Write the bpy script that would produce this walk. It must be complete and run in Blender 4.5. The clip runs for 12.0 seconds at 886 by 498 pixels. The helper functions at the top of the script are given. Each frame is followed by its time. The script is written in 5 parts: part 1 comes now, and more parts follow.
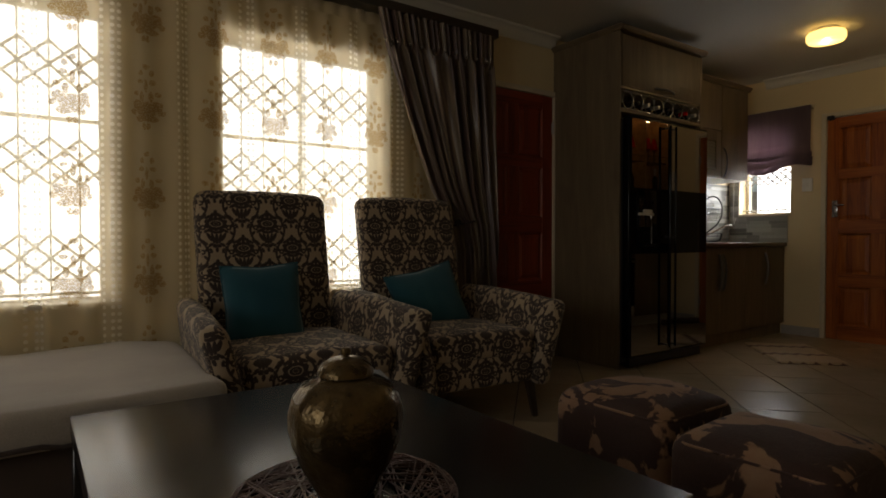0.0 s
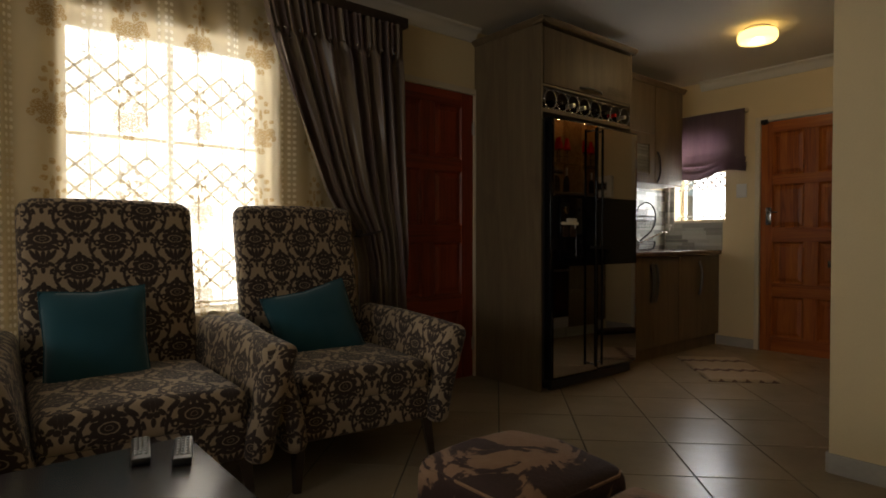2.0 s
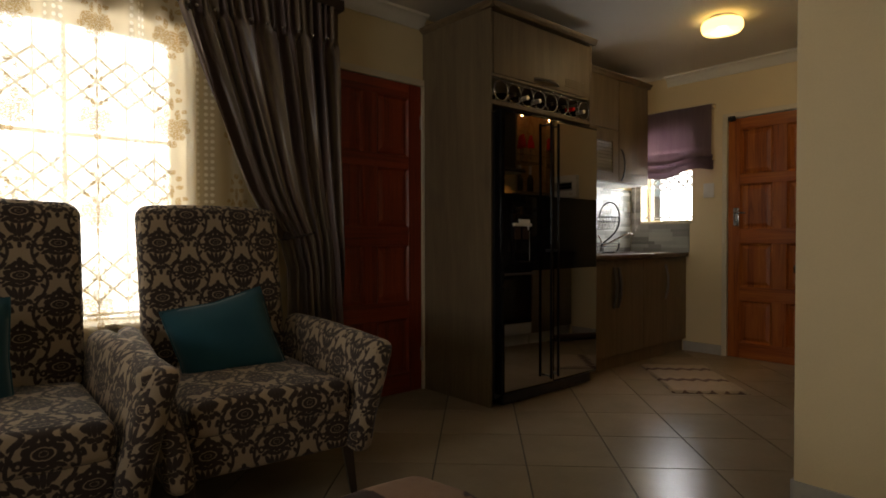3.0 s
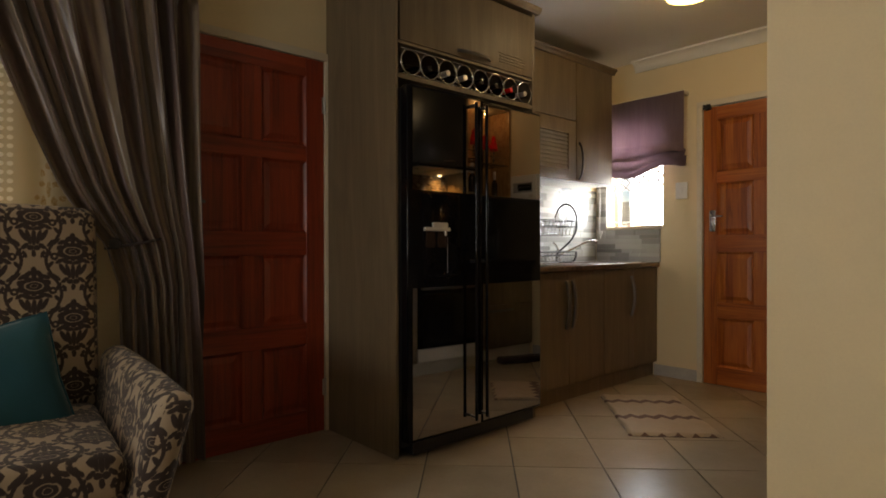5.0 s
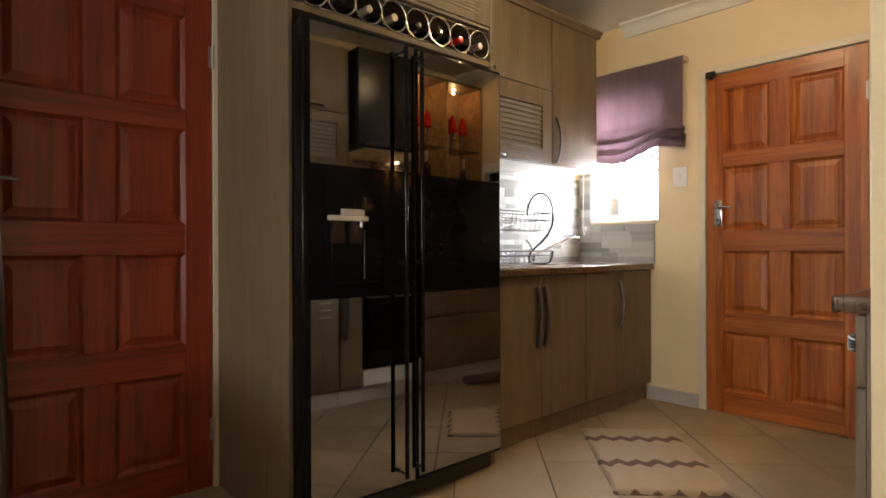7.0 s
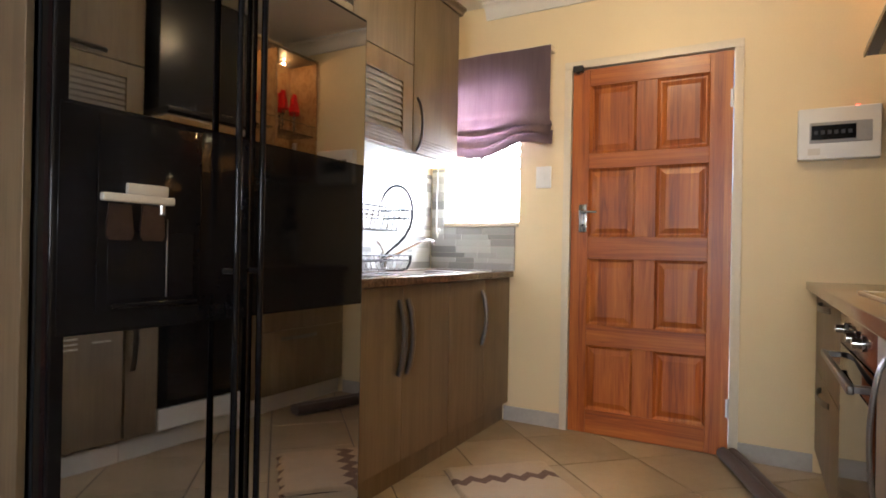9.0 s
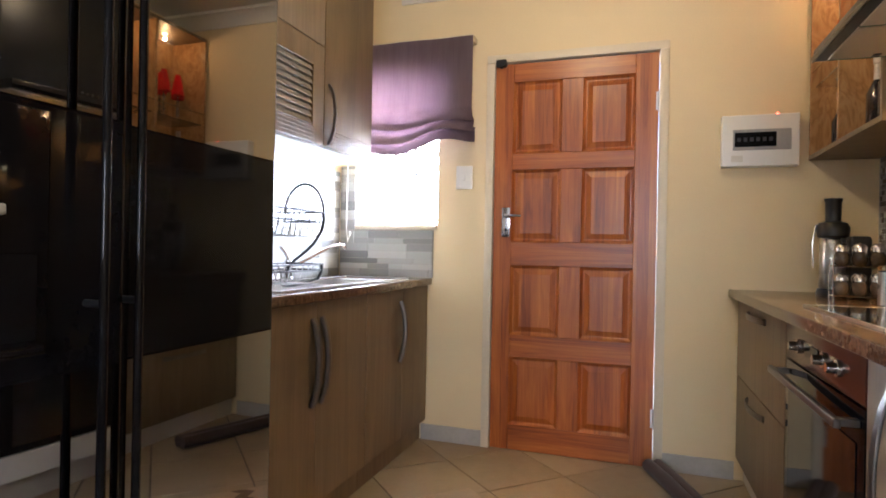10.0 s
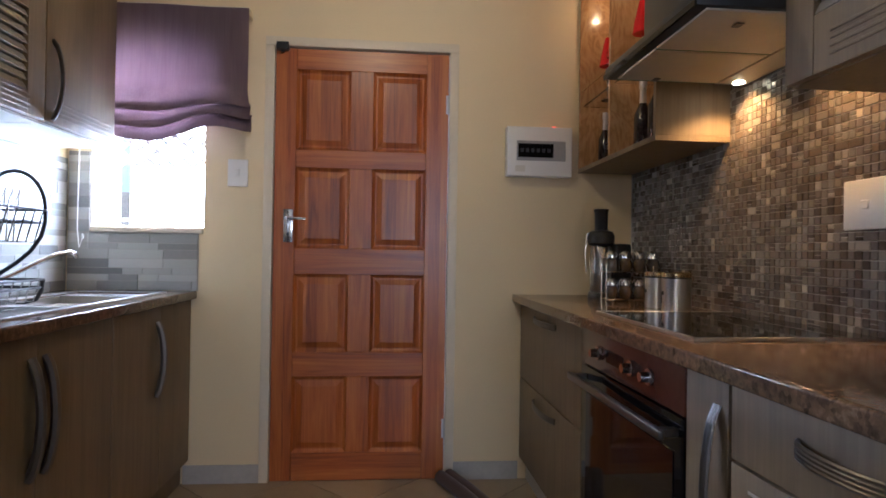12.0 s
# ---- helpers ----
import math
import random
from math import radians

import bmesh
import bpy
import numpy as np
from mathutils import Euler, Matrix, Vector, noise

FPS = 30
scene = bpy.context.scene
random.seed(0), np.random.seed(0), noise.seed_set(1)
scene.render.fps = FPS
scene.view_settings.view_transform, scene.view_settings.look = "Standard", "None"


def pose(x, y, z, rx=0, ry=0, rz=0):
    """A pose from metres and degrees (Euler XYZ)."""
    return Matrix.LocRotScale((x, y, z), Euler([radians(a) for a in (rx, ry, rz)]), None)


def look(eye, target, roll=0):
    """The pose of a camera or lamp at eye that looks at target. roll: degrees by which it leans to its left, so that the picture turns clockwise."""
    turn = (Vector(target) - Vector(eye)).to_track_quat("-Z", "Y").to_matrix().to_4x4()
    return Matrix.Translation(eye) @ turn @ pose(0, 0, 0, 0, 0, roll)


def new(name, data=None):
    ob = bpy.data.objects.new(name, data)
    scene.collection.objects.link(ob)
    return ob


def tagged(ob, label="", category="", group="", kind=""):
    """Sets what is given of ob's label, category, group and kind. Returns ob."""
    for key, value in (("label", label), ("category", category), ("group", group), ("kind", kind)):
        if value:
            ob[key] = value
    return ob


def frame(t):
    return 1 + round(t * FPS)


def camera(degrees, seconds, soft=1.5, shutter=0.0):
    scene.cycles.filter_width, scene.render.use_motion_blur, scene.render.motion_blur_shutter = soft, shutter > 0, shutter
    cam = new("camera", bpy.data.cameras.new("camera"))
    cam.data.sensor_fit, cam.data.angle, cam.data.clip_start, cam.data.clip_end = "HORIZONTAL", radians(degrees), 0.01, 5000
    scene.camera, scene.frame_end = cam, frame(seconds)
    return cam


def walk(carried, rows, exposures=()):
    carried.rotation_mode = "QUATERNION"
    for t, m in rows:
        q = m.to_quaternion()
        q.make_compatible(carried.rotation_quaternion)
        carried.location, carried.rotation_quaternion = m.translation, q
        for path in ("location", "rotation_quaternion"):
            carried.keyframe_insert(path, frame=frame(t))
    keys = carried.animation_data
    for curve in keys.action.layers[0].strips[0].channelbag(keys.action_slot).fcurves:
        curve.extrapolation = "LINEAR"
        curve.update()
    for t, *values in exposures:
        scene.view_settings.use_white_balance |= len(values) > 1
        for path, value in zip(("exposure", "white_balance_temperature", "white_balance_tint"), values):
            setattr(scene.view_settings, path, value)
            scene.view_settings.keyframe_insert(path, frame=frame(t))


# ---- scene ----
cam = camera(74.7, 12.0, soft=1.75)
PATH = [
    (0, (0.165, 0.229, 0.922), (-1.462, 1.39, 0.888), 0.0),
    (0.5, (0.151, 0.329, 0.948), (-1.466, 1.505, 0.914), 0.0),
    (1, (0.112, 0.448, 0.971), (-1.49, 1.645, 0.937), 0.0),
    (1.5, (0.077, 0.585, 0.997), (-1.501, 1.814, 0.963), 0.0),
    (2, (0.042, 0.735, 1.0), (-1.498, 2.011, 0.964), 0.0),
    (2.5, (0.002, 0.914, 1.007), (-1.507, 2.226, 0.972), 0.0),
    (3, (-0.04, 1.106, 1.011), (-1.537, 2.432, 0.978), -0.1),
    (3.5, (-0.09, 1.31, 1.016), (-1.577, 2.647, 0.984), -0.1),
    (3.7, (-0.113, 1.394, 1.017), (-1.597, 2.735, 0.987), -0.1),
    (5.5, (-0.316, 2.148, 1.014), (-1.808, 3.48, 1.012), -0.2),
    (6, (-0.416, 2.354, 1.009), (-1.912, 3.682, 1.009), -0.3),
    (6.5, (-0.517, 2.522, 0.997), (-2.011, 3.85, 0.998), -0.3),
    (6.7, (-0.558, 2.582, 0.993), (-2.05, 3.913, 0.993), -0.3),
    (8.3, (-0.973, 2.926, 0.991), (-2.188, 4.514, 0.993), 1.0),
    (8.5, (-1.031, 2.953, 0.995), (-2.183, 4.588, 0.998), 1.1),
    (9, (-1.172, 3.029, 1.001), (-2.151, 4.773, 1.007), 1.1),
    (9.5, (-1.304, 3.141, 1.028), (-2.127, 4.964, 1.03), 1.1),
    (10, (-1.409, 3.24, 1.05), (-2.053, 5.133, 1.05), 1.1),
    (10.5, (-1.488, 3.328, 1.068), (-1.934, 5.278, 1.072), 1.0),
    (11, (-1.542, 3.393, 1.075), (-1.783, 5.378, 1.085), 1.0),
    (11.5, (-1.57, 3.451, 1.077), (-1.599, 5.451, 1.09), 0.9),
    (12, (-1.587, 3.48, 1.078), (-1.42, 5.473, 1.094), 0.9),
]
walk(cam, [(t, look(eye, aim, roll)) for t, eye, aim, roll in PATH],
     [(0, -1.5, 6750, 10), (1.5, -1.08, 6750, 10), (2.5, -0.82, 6750, 10), (3.5, -0.63, 6650, 11), (5.5, 0.43, 6450, 12), (6.5, 0.98, 6250, 14), (8.5, 1.7, 5750, 14), (9.5, 1.7, 5450, 14),
      (10.5, 1.48, 5200, 16), (12, 0.82, 4850, 16)])

# ---- world, sun, window light ----
world = bpy.data.worlds.new("world")
scene.world = world
world.use_nodes = True
wn = world.node_tree
sky = wn.nodes.new("ShaderNodeTexSky")
sky.sky_type, sky.sun_disc = "NISHITA", False
sky.sun_elevation, sky.sun_rotation = radians(49), radians(84)
wn.nodes["Background"].inputs[1].default_value = 0.12
wn.links.new(sky.outputs[0], wn.nodes["Background"].inputs[0])

sun = new("sun", bpy.data.lights.new("sun", "SUN"))
sun.data.energy, sun.data.angle, sun.data.color = 3.5, radians(0.6), (1.0, 0.95, 0.86)
sun.matrix_world = look((6, 0.6, 7), (0, 0, 0))


def area_light(name, eye, aim, w, h, power, color):
    ob = new(name, bpy.data.lights.new(name, "AREA"))
    ob.data.shape, ob.data.size, ob.data.size_y = "RECTANGLE", w, h
    ob.data.energy, ob.data.color = power, color
    ob.matrix_world = look(eye, aim)
    return ob


area_light("window_light", (-3.39, 1.58, 1.32), (0, 1.58, 1.32), 1.1, 1.6, 44, (1.0, 0.98, 0.95))
area_light("window_light", (-3.39, 0.07, 1.32), (0, 0.07, 1.32), 1.1, 1.6, 44, (1.0, 0.98, 0.95))
area_light("kitchen_window_light", (-2.63, 6.58, 1.55), (-2.63, 0, 1.55), 0.62, 0.92, 90, (0.95, 0.97, 1.0))

# unseen south window, added to brighten the pier and the fridge side panel
area_light("window_light", (-0.6, -2.72, 1.5), (-0.6, 0, 1.5), 1.9, 1.3, 54, (1.0, 0.97, 0.92))


def bulb(name, at, power, color, r=0.02):
    ob = new(name, bpy.data.lights.new(name, "POINT"))
    ob.data.energy, ob.data.color, ob.data.shadow_soft_size = power, color, r
    ob.location = at
    return ob


# ---- materials ----
class Nodes:
    def __init__(self, name, rough=0.5, metal=0.0):
        self.m = bpy.data.materials.new(name)
        self.m.use_nodes = True
        self.t = self.m.node_tree
        self.b = self.t.nodes["Principled BSDF"]
        self.b.inputs["Roughness"].default_value = rough
        self.b.inputs["Metallic"].default_value = metal
        self.coord = self.t.nodes.new("ShaderNodeTexCoord")
        self.obj = self.coord.outputs["Object"]
        self.uv = self.coord.outputs["UV"]

    def put(self, sock, v):
        if isinstance(v, (int, float)):
            sock.default_value = v
        elif isinstance(v, tuple):
            sock.default_value = (*v, 1.0) if len(sock.default_value) == 4 and len(v) == 3 else v
        else:
            self.t.links.new(v, sock)

    def math(self, op, a, b=0.0, c=0.0):
        n = self.t.nodes.new("ShaderNodeMath")
        n.operation = op
        for s, v in zip(n.inputs, (a, b, c)):
            self.put(s, v)
        return n.outputs[0]

    def scale(self, vec, s, at=(0, 0, 0)):
        n = self.t.nodes.new("ShaderNodeMapping")
        self.put(n.inputs[0], vec)
        n.inputs["Location"].default_value = at
        n.inputs["Scale"].default_value = s
        return n.outputs[0]

    def noise(self, vec, scale, detail=3.0, rough=0.55, twist=0.0):
        n = self.t.nodes.new("ShaderNodeTexNoise")
        self.put(n.inputs["Vector"], vec)
        n.inputs["Scale"].default_value, n.inputs["Detail"].default_value = scale, detail
        n.inputs["Roughness"].default_value, n.inputs["Distortion"].default_value = rough, twist
        return n.outputs[0]

    def cells(self, vec, scale, what="Distance"):
        n = self.t.nodes.new("ShaderNodeTexVoronoi")
        self.put(n.inputs["Vector"], vec)
        n.inputs["Scale"].default_value = scale
        return n.outputs[what]

    def random(self, v):
        n = self.t.nodes.new("ShaderNodeTexWhiteNoise")
        n.noise_dimensions = "1D"
        self.put(n.inputs["W"], v)
        return n.outputs[0]

    def ramp(self, fac, *stops):
        n = self.t.nodes.new("ShaderNodeValToRGB")
        self.put(n.inputs[0], fac)
        while len(n.color_ramp.elements) < len(stops):
            n.color_ramp.elements.new(0.5)
        for e, (p, c) in zip(n.color_ramp.elements, stops):
            e.position = p
            e.color = (c, c, c, 1) if isinstance(c, (int, float)) else (*c, 1)
        return n.outputs[0]

    def mix(self, fac, a, b, how="MIX"):
        n = self.t.nodes.new("ShaderNodeMix")
        n.data_type, n.blend_type = "RGBA", how
        self.put(n.inputs[0], fac)
        self.put(n.inputs[6], a)
        self.put(n.inputs[7], b)
        return n.outputs[2]

    def split(self, vec):
        n = self.t.nodes.new("ShaderNodeSeparateXYZ")
        self.put(n.inputs[0], vec)
        return n.outputs

    def join(self, x, y, z=0.0):
        n = self.t.nodes.new("ShaderNodeCombineXYZ")
        for s, v in zip(n.inputs, (x, y, z)):
            self.put(s, v)
        return n.outputs[0]

    def info(self):
        return self.t.nodes.new("ShaderNodeObjectInfo").outputs["Random"]

    def island(self):
        return self.t.nodes.new("ShaderNodeNewGeometry").outputs["Random Per Island"]

    def step(self, v, edge, soft=0.02):
        n = self.t.nodes.new("ShaderNodeMapRange")
        n.interpolation_type = "SMOOTHSTEP"
        self.put(n.inputs[0], v)
        n.inputs[1].default_value, n.inputs[2].default_value = edge - soft, edge + soft
        return n.outputs[0]

    def bump(self, height, strength=0.2, dist=0.002):
        n = self.t.nodes.new("ShaderNodeBump")
        n.inputs["Strength"].default_value, n.inputs["Distance"].default_value = strength, dist
        self.put(n.inputs["Height"], height)
        self.put(self.b.inputs["Normal"], n.outputs[0])

    def set(self, **kw):
        for k, v in kw.items():
            self.put(self.b.inputs[k.replace("_", " ").replace("IOR Level", "IOR Level")], v)
        return self

    def color(self, c):
        self.put(self.b.inputs["Base Color"], c)
        return self

    def ellipse(self, x, y, cx, cy, rx, ry):
        dx = self.math("DIVIDE", self.math("SUBTRACT", x, cx), rx)
        dy = self.math("DIVIDE", self.math("SUBTRACT", y, cy), ry)
        return self.math("SQRT", self.math("ADD", self.math("MULTIPLY", dx, dx), self.math("MULTIPLY", dy, dy)))


def shade(c, k):
    return tuple(min(1.0, v * k) for v in c)


def plain(name, c, rough=0.5, metal=0.0, vary=0.12, big=3.0, fine=60.0, bump=0.08, vec=None, coat=0.0):
    g = Nodes(name, rough, metal)
    a = g.noise(g.obj, big, 3)
    f = g.noise(g.obj, fine, 4)
    fac = g.math("ADD", g.math("MULTIPLY", a, 0.6), g.math("MULTIPLY", f, 0.4))
    g.color(g.ramp(fac, (0.3, shade(c, 1 - vary)), (0.7, shade(c, 1 + vary))))
    g.put(g.b.inputs["Roughness"], g.math("ADD", rough, g.math("MULTIPLY", g.math("SUBTRACT", a, 0.5), 0.25 * rough)))
    if bump:
        g.bump(f, bump, 0.001)
    if coat:
        g.set(Coat_Weight=coat)
    return g.m


def laminate():
    g = Nodes("oak_laminate", 0.5)
    shift = g.math("MULTIPLY", g.info(), 9.0)
    v = g.split(g.obj)
    p = g.join(g.math("ADD", v[0], shift), g.math("ADD", v[1], shift), v[2])
    big = g.noise(g.scale(p, (7, 7, 0.7)), 1.5, 4, 0.6, 1.2)
    fine = g.noise(g.scale(p, (70, 70, 2.2)), 1.5, 4, 0.65)
    knots = g.noise(g.scale(p, (4, 4, 2.2)), 1.3, 2)
    fac = g.math("ADD", g.math("MULTIPLY", big, 0.55), g.math("MULTIPLY", fine, 0.45))
    c = g.ramp(fac, (0.28, (0.116, 0.083, 0.047)), (0.50, (0.170, 0.124, 0.070)), (0.74, (0.222, 0.166, 0.098)))
    g.color(g.mix(g.math("MULTIPLY", g.step(knots, 0.66, 0.06), 0.4), c, (0.115, 0.082, 0.052)))
    g.bump(fine, 0.12, 0.001)
    return g.m


def door_wood(name, across, tones):
    """Varnished staves; across: the grain runs along x, else up; tones: dark to light."""
    g = Nodes(name, 0.36)
    v = g.split(g.obj)
    run, side = (v[0], v[2]) if across else (v[2], v[0])
    seed = g.math("MULTIPLY", g.info(), 31.0)
    stave = g.random(g.math("ADD", g.math("FLOOR", g.math("DIVIDE", side, 0.052)), seed))
    p = g.join(g.math("ADD", g.math("MULTIPLY", side, 26.0), g.math("MULTIPLY", stave, 40.0)), g.math("MULTIPLY", run, 1.3), seed)
    grain = g.noise(p, 1.0, 5, 0.62, 2.2)
    pores = g.noise(g.join(g.math("MULTIPLY", side, 240.0), g.math("MULTIPLY", run, 6.0), seed), 1.0, 3)
    fac = g.math("ADD", g.math("MULTIPLY", grain, 0.74), g.math("MULTIPLY", stave, 0.20))
    fac = g.math("ADD", fac, g.math("MULTIPLY", pores, 0.14))
    g.color(g.ramp(fac, (0.30, tones[0]), (0.52, tones[1]), (0.78, tones[2])))
    g.bump(pores, 0.10, 0.001)
    g.set(Coat_Weight=0.12, Coat_Roughness=0.3)
    return g.m


def swirl_wood():
    """Polished orange veneer with swirling figure."""
    g = Nodes("figured_orange_veneer", 0.2)
    v = g.split(g.obj)
    p = g.join(g.math("MULTIPLY", v[0], 5.0), g.math("MULTIPLY", v[1], 5.0), g.math("MULTIPLY", v[2], 2.2))
    warp = g.noise(p, 1.6, 3, 0.5, 2.5)
    rings = g.math("ABSOLUTE", g.math("SUBTRACT", g.math("FRACT", g.math("MULTIPLY", warp, 4.0)), 0.5))
    fine = g.noise(g.scale(g.obj, (90, 90, 8)), 1.0, 3)
    fac = g.math("ADD", g.math("MULTIPLY", rings, 0.8), g.math("MULTIPLY", fine, 0.5))
    g.color(g.ramp(fac, (0.15, (0.26, 0.140, 0.055)), (0.5, (0.38, 0.220, 0.092)), (0.85, (0.46, 0.290, 0.130))))
    g.set(Coat_Weight=0.4, Coat_Roughness=0.1)
    return g.m


def hammered():
    """Aged gold, dimpled all over, darker in patches."""
    g = Nodes("hammered_gold", 0.26, 0.75)
    cell = g.cells(g.obj, 135)
    patch = g.noise(g.obj, 14, 4, 0.6)
    g.color(g.ramp(patch, (0.32, (0.050, 0.032, 0.014)), (0.55, (0.115, 0.076, 0.031)), (0.75, (0.20, 0.140, 0.060))))
    g.put(g.b.inputs["Roughness"], g.math("ADD", 0.18, g.math("MULTIPLY", patch, 0.2)))
    g.bump(g.math("ADD", cell, g.math("MULTIPLY", patch, 0.6)), 0.4, 0.002)
    return g.m


def granite():
    g = Nodes("brown_granite", 0.12)
    a = g.cells(g.obj, 120, "Color")
    n = g.noise(g.obj, 45, 5, 0.7)
    big = g.noise(g.obj, 7, 3)
    s = g.split(a)[0]
    fac = g.math("ADD", g.math("MULTIPLY", s, 0.18), g.math("ADD", g.math("MULTIPLY", n, 0.55), g.math("MULTIPLY", big, 0.27)))
    g.color(g.ramp(fac, (0.30, (0.03, 0.020, 0.014)), (0.46, (0.10, 0.066, 0.042)), (0.60, (0.155, 0.098, 0.058)), (0.75, (0.26, 0.185, 0.125))))
    return g.m


def floor_tile():
    g = Nodes("beige_floor_tile", 0.16)
    r = g.info()
    p = g.join(g.math("ADD", g.split(g.obj)[0], g.math("MULTIPLY", r, 20)), g.split(g.obj)[1], r)
    a = g.noise(p, 5, 4, 0.6)
    b = g.noise(p, 60, 3)
    fac = g.math("ADD", g.math("MULTIPLY", a, 0.55), g.math("ADD", g.math("MULTIPLY", b, 0.2), g.math("MULTIPLY", r, 0.25)))
    g.color(g.ramp(fac, (0.25, (0.265, 0.212, 0.143)), (0.75, (0.355, 0.288, 0.202))))
    g.put(g.b.inputs["Roughness"], g.math("ADD", 0.14, g.math("MULTIPLY", a, 0.14)))
    g.b.inputs["Specular IOR Level"].default_value = 0.08
    g.bump(a, 0.05, 0.002)
    return g.m


def mosaic(name, picked):
    g = Nodes(name, 0.18)
    r = g.info() if picked else g.island()
    v = g.noise(g.obj, 90, 3)
    c = g.ramp(r, (0.0, (0.018, 0.014, 0.012)), (0.24, (0.060, 0.044, 0.035)), (0.45, (0.110, 0.086, 0.070)), (0.64, (0.185, 0.175, 0.168)),
               (0.82, (0.085, 0.062, 0.046)), (0.93, (0.27, 0.24, 0.20)), (1.0, (0.55, 0.51, 0.45)))
    g.color(g.mix(0.25, c, g.mix(v, (0.04, 0.03, 0.026), (0.32, 0.29, 0.25))))
    g.put(g.b.inputs["Roughness"], g.math("ADD", 0.10, g.math("MULTIPLY", g.random(g.math("MULTIPLY", r, 77.0)), 0.3)))
    return g.m


def strip_tile():
    g = Nodes("grey_strip_tile", 0.14)
    r = g.info()
    v = g.split(g.obj)
    p = g.join(g.math("ADD", v[0], g.math("MULTIPLY", r, 30)), v[1], v[2])
    n = g.noise(g.scale(p, (8, 8, 40)), 1.0, 4, 0.6)
    fac = g.math("ADD", g.math("MULTIPLY", r, 0.6), g.math("MULTIPLY", n, 0.4))
    g.color(g.ramp(fac, (0.2, (0.19, 0.19, 0.175)), (0.5, (0.33, 0.33, 0.30)), (0.85, (0.50, 0.49, 0.45))))
    return g.m


def damask():
    """Dark palmette medallions in a net of leafy ogee stems on a tan ground, mirrored and half-dropped."""
    g = Nodes("damask_fabric", 0.85)
    M = g.math
    u, v, _ = g.split(g.scale(g.uv, (1.45, 1.45, 1.0)))
    w, h = 0.35, 0.35
    wob = M("MULTIPLY", M("SUBTRACT", g.noise(g.uv, 70, 3), 0.5), 0.010)

    def disc(x, y, cx, cy, rx, ry, tilt=0.0):
        dx, dy = M("SUBTRACT", x, cx), M("SUBTRACT", y, cy)
        c, k = math.cos(tilt), math.sin(tilt)
        a = M("DIVIDE", M("ADD", M("MULTIPLY", dx, c), M("MULTIPLY", dy, k)), rx)
        b = M("DIVIDE", M("SUBTRACT", M("MULTIPLY", dy, c), M("MULTIPLY", dx, k)), ry)
        return M("MULTIPLY", M("SUBTRACT", M("SQRT", M("ADD", M("MULTIPLY", a, a), M("MULTIPLY", b, b))), 1.0), min(rx, ry))

    def curl(x, y, cx, cy, rad, thick):
        return M("SUBTRACT", M("ABSOLUTE", M("MULTIPLY", disc(x, y, cx, cy, rad, rad), 1.0)), thick)
    masks = []
    for ox, oy in ((0.0, 0.0), (0.5, 0.5)):
        x = M("MULTIPLY", M("ABSOLUTE", M("SUBTRACT", M("FRACT", M("ADD", M("DIVIDE", u, w), ox)), 0.5)), w)
        y = M("MULTIPLY", M("SUBTRACT", M("FRACT", M("ADD", M("DIVIDE", v, h), oy)), 0.5), h)
        x, y = M("ADD", x, wob), M("ADD", y, wob)
        # medallion with a scalloped rim, a pale ring and a dark eye
        turn = M("ARCTAN2", M("SUBTRACT", y, 0.045), x)
        lobe = M("MULTIPLY", M("ABSOLUTE", M("SINE", M("MULTIPLY", turn, 5.0))), 0.009)
        med = M("SUBTRACT", disc(x, y, 0.0, 0.045, 0.064, 0.042), lobe)
        ring = M("SUBTRACT", M("ABSOLUTE", disc(x, y, 0.0, 0.045, 0.040, 0.022)), 0.0034)
        eye = M("SUBTRACT", M("ABSOLUTE", disc(x, y, 0.0, 0.045, 0.016, 0.010)), 0.0022)
        d = M("MAXIMUM", med, M("MULTIPLY", M("MINIMUM", ring, eye), -1.0))
        # crown, leaves beside it, collar, and the lobed vase below
        for e in ((0.0, 0.115, 0.013, 0.026, 0.0), (0.026, 0.104, 0.010, 0.021, 0.7), (0.050, 0.092, 0.009, 0.020, 1.1), (0.022, -0.012, 0.024, 0.009, 0.25), (0.058, -0.004, 0.022, 0.009, -0.5),
                  (0.0, -0.062, 0.010, 0.036, 0.0), (0.023, -0.058, 0.0095, 0.034, -0.22), (0.046, -0.048, 0.010, 0.030, -0.5), (0.014, -0.112, 0.014, 0.012, 0.0), (0.038, -0.104, 0.009, 0.018, 0.9),
                  (0.0, -0.140, 0.009, 0.016, 0.0)):
            d = M("MINIMUM", d, disc(x, y, *e))
        d = M("MINIMUM", d, curl(x, y, 0.083, 0.018, 0.013, 0.0048))
        # ogee stem with leaves and tendrils along it
        bow = M("ADD", w / 4, M("MULTIPLY", M("COSINE", M("MULTIPLY", y, 2 * math.pi / h)), 0.034))
        stem = M("SUBTRACT", M("ABSOLUTE", M("SUBTRACT", x, bow)), 0.0058)
        d = M("MINIMUM", d, stem)
        for e in ((0.098, 0.088, 0.008, 0.022, 0.8), (0.070, 0.150, 0.008, 0.020, -0.7), (0.096, -0.082, 0.008, 0.024, -0.8), (0.066, -0.135, 0.008, 0.020, 0.5), (0.136, 0.030, 0.007, 0.016, 0.4)):
            d = M("MINIMUM", d, disc(x, y, *e))
        d = M("MINIMUM", d, curl(x, y, 0.050, -0.150, 0.010, 0.0042))
        masks.append(d)
    m = g.step(M("MINIMUM", *masks), 0.0016, 0.0016)
    weave = g.noise(g.uv, 900, 2)
    worn = g.noise(g.uv, 7, 3)
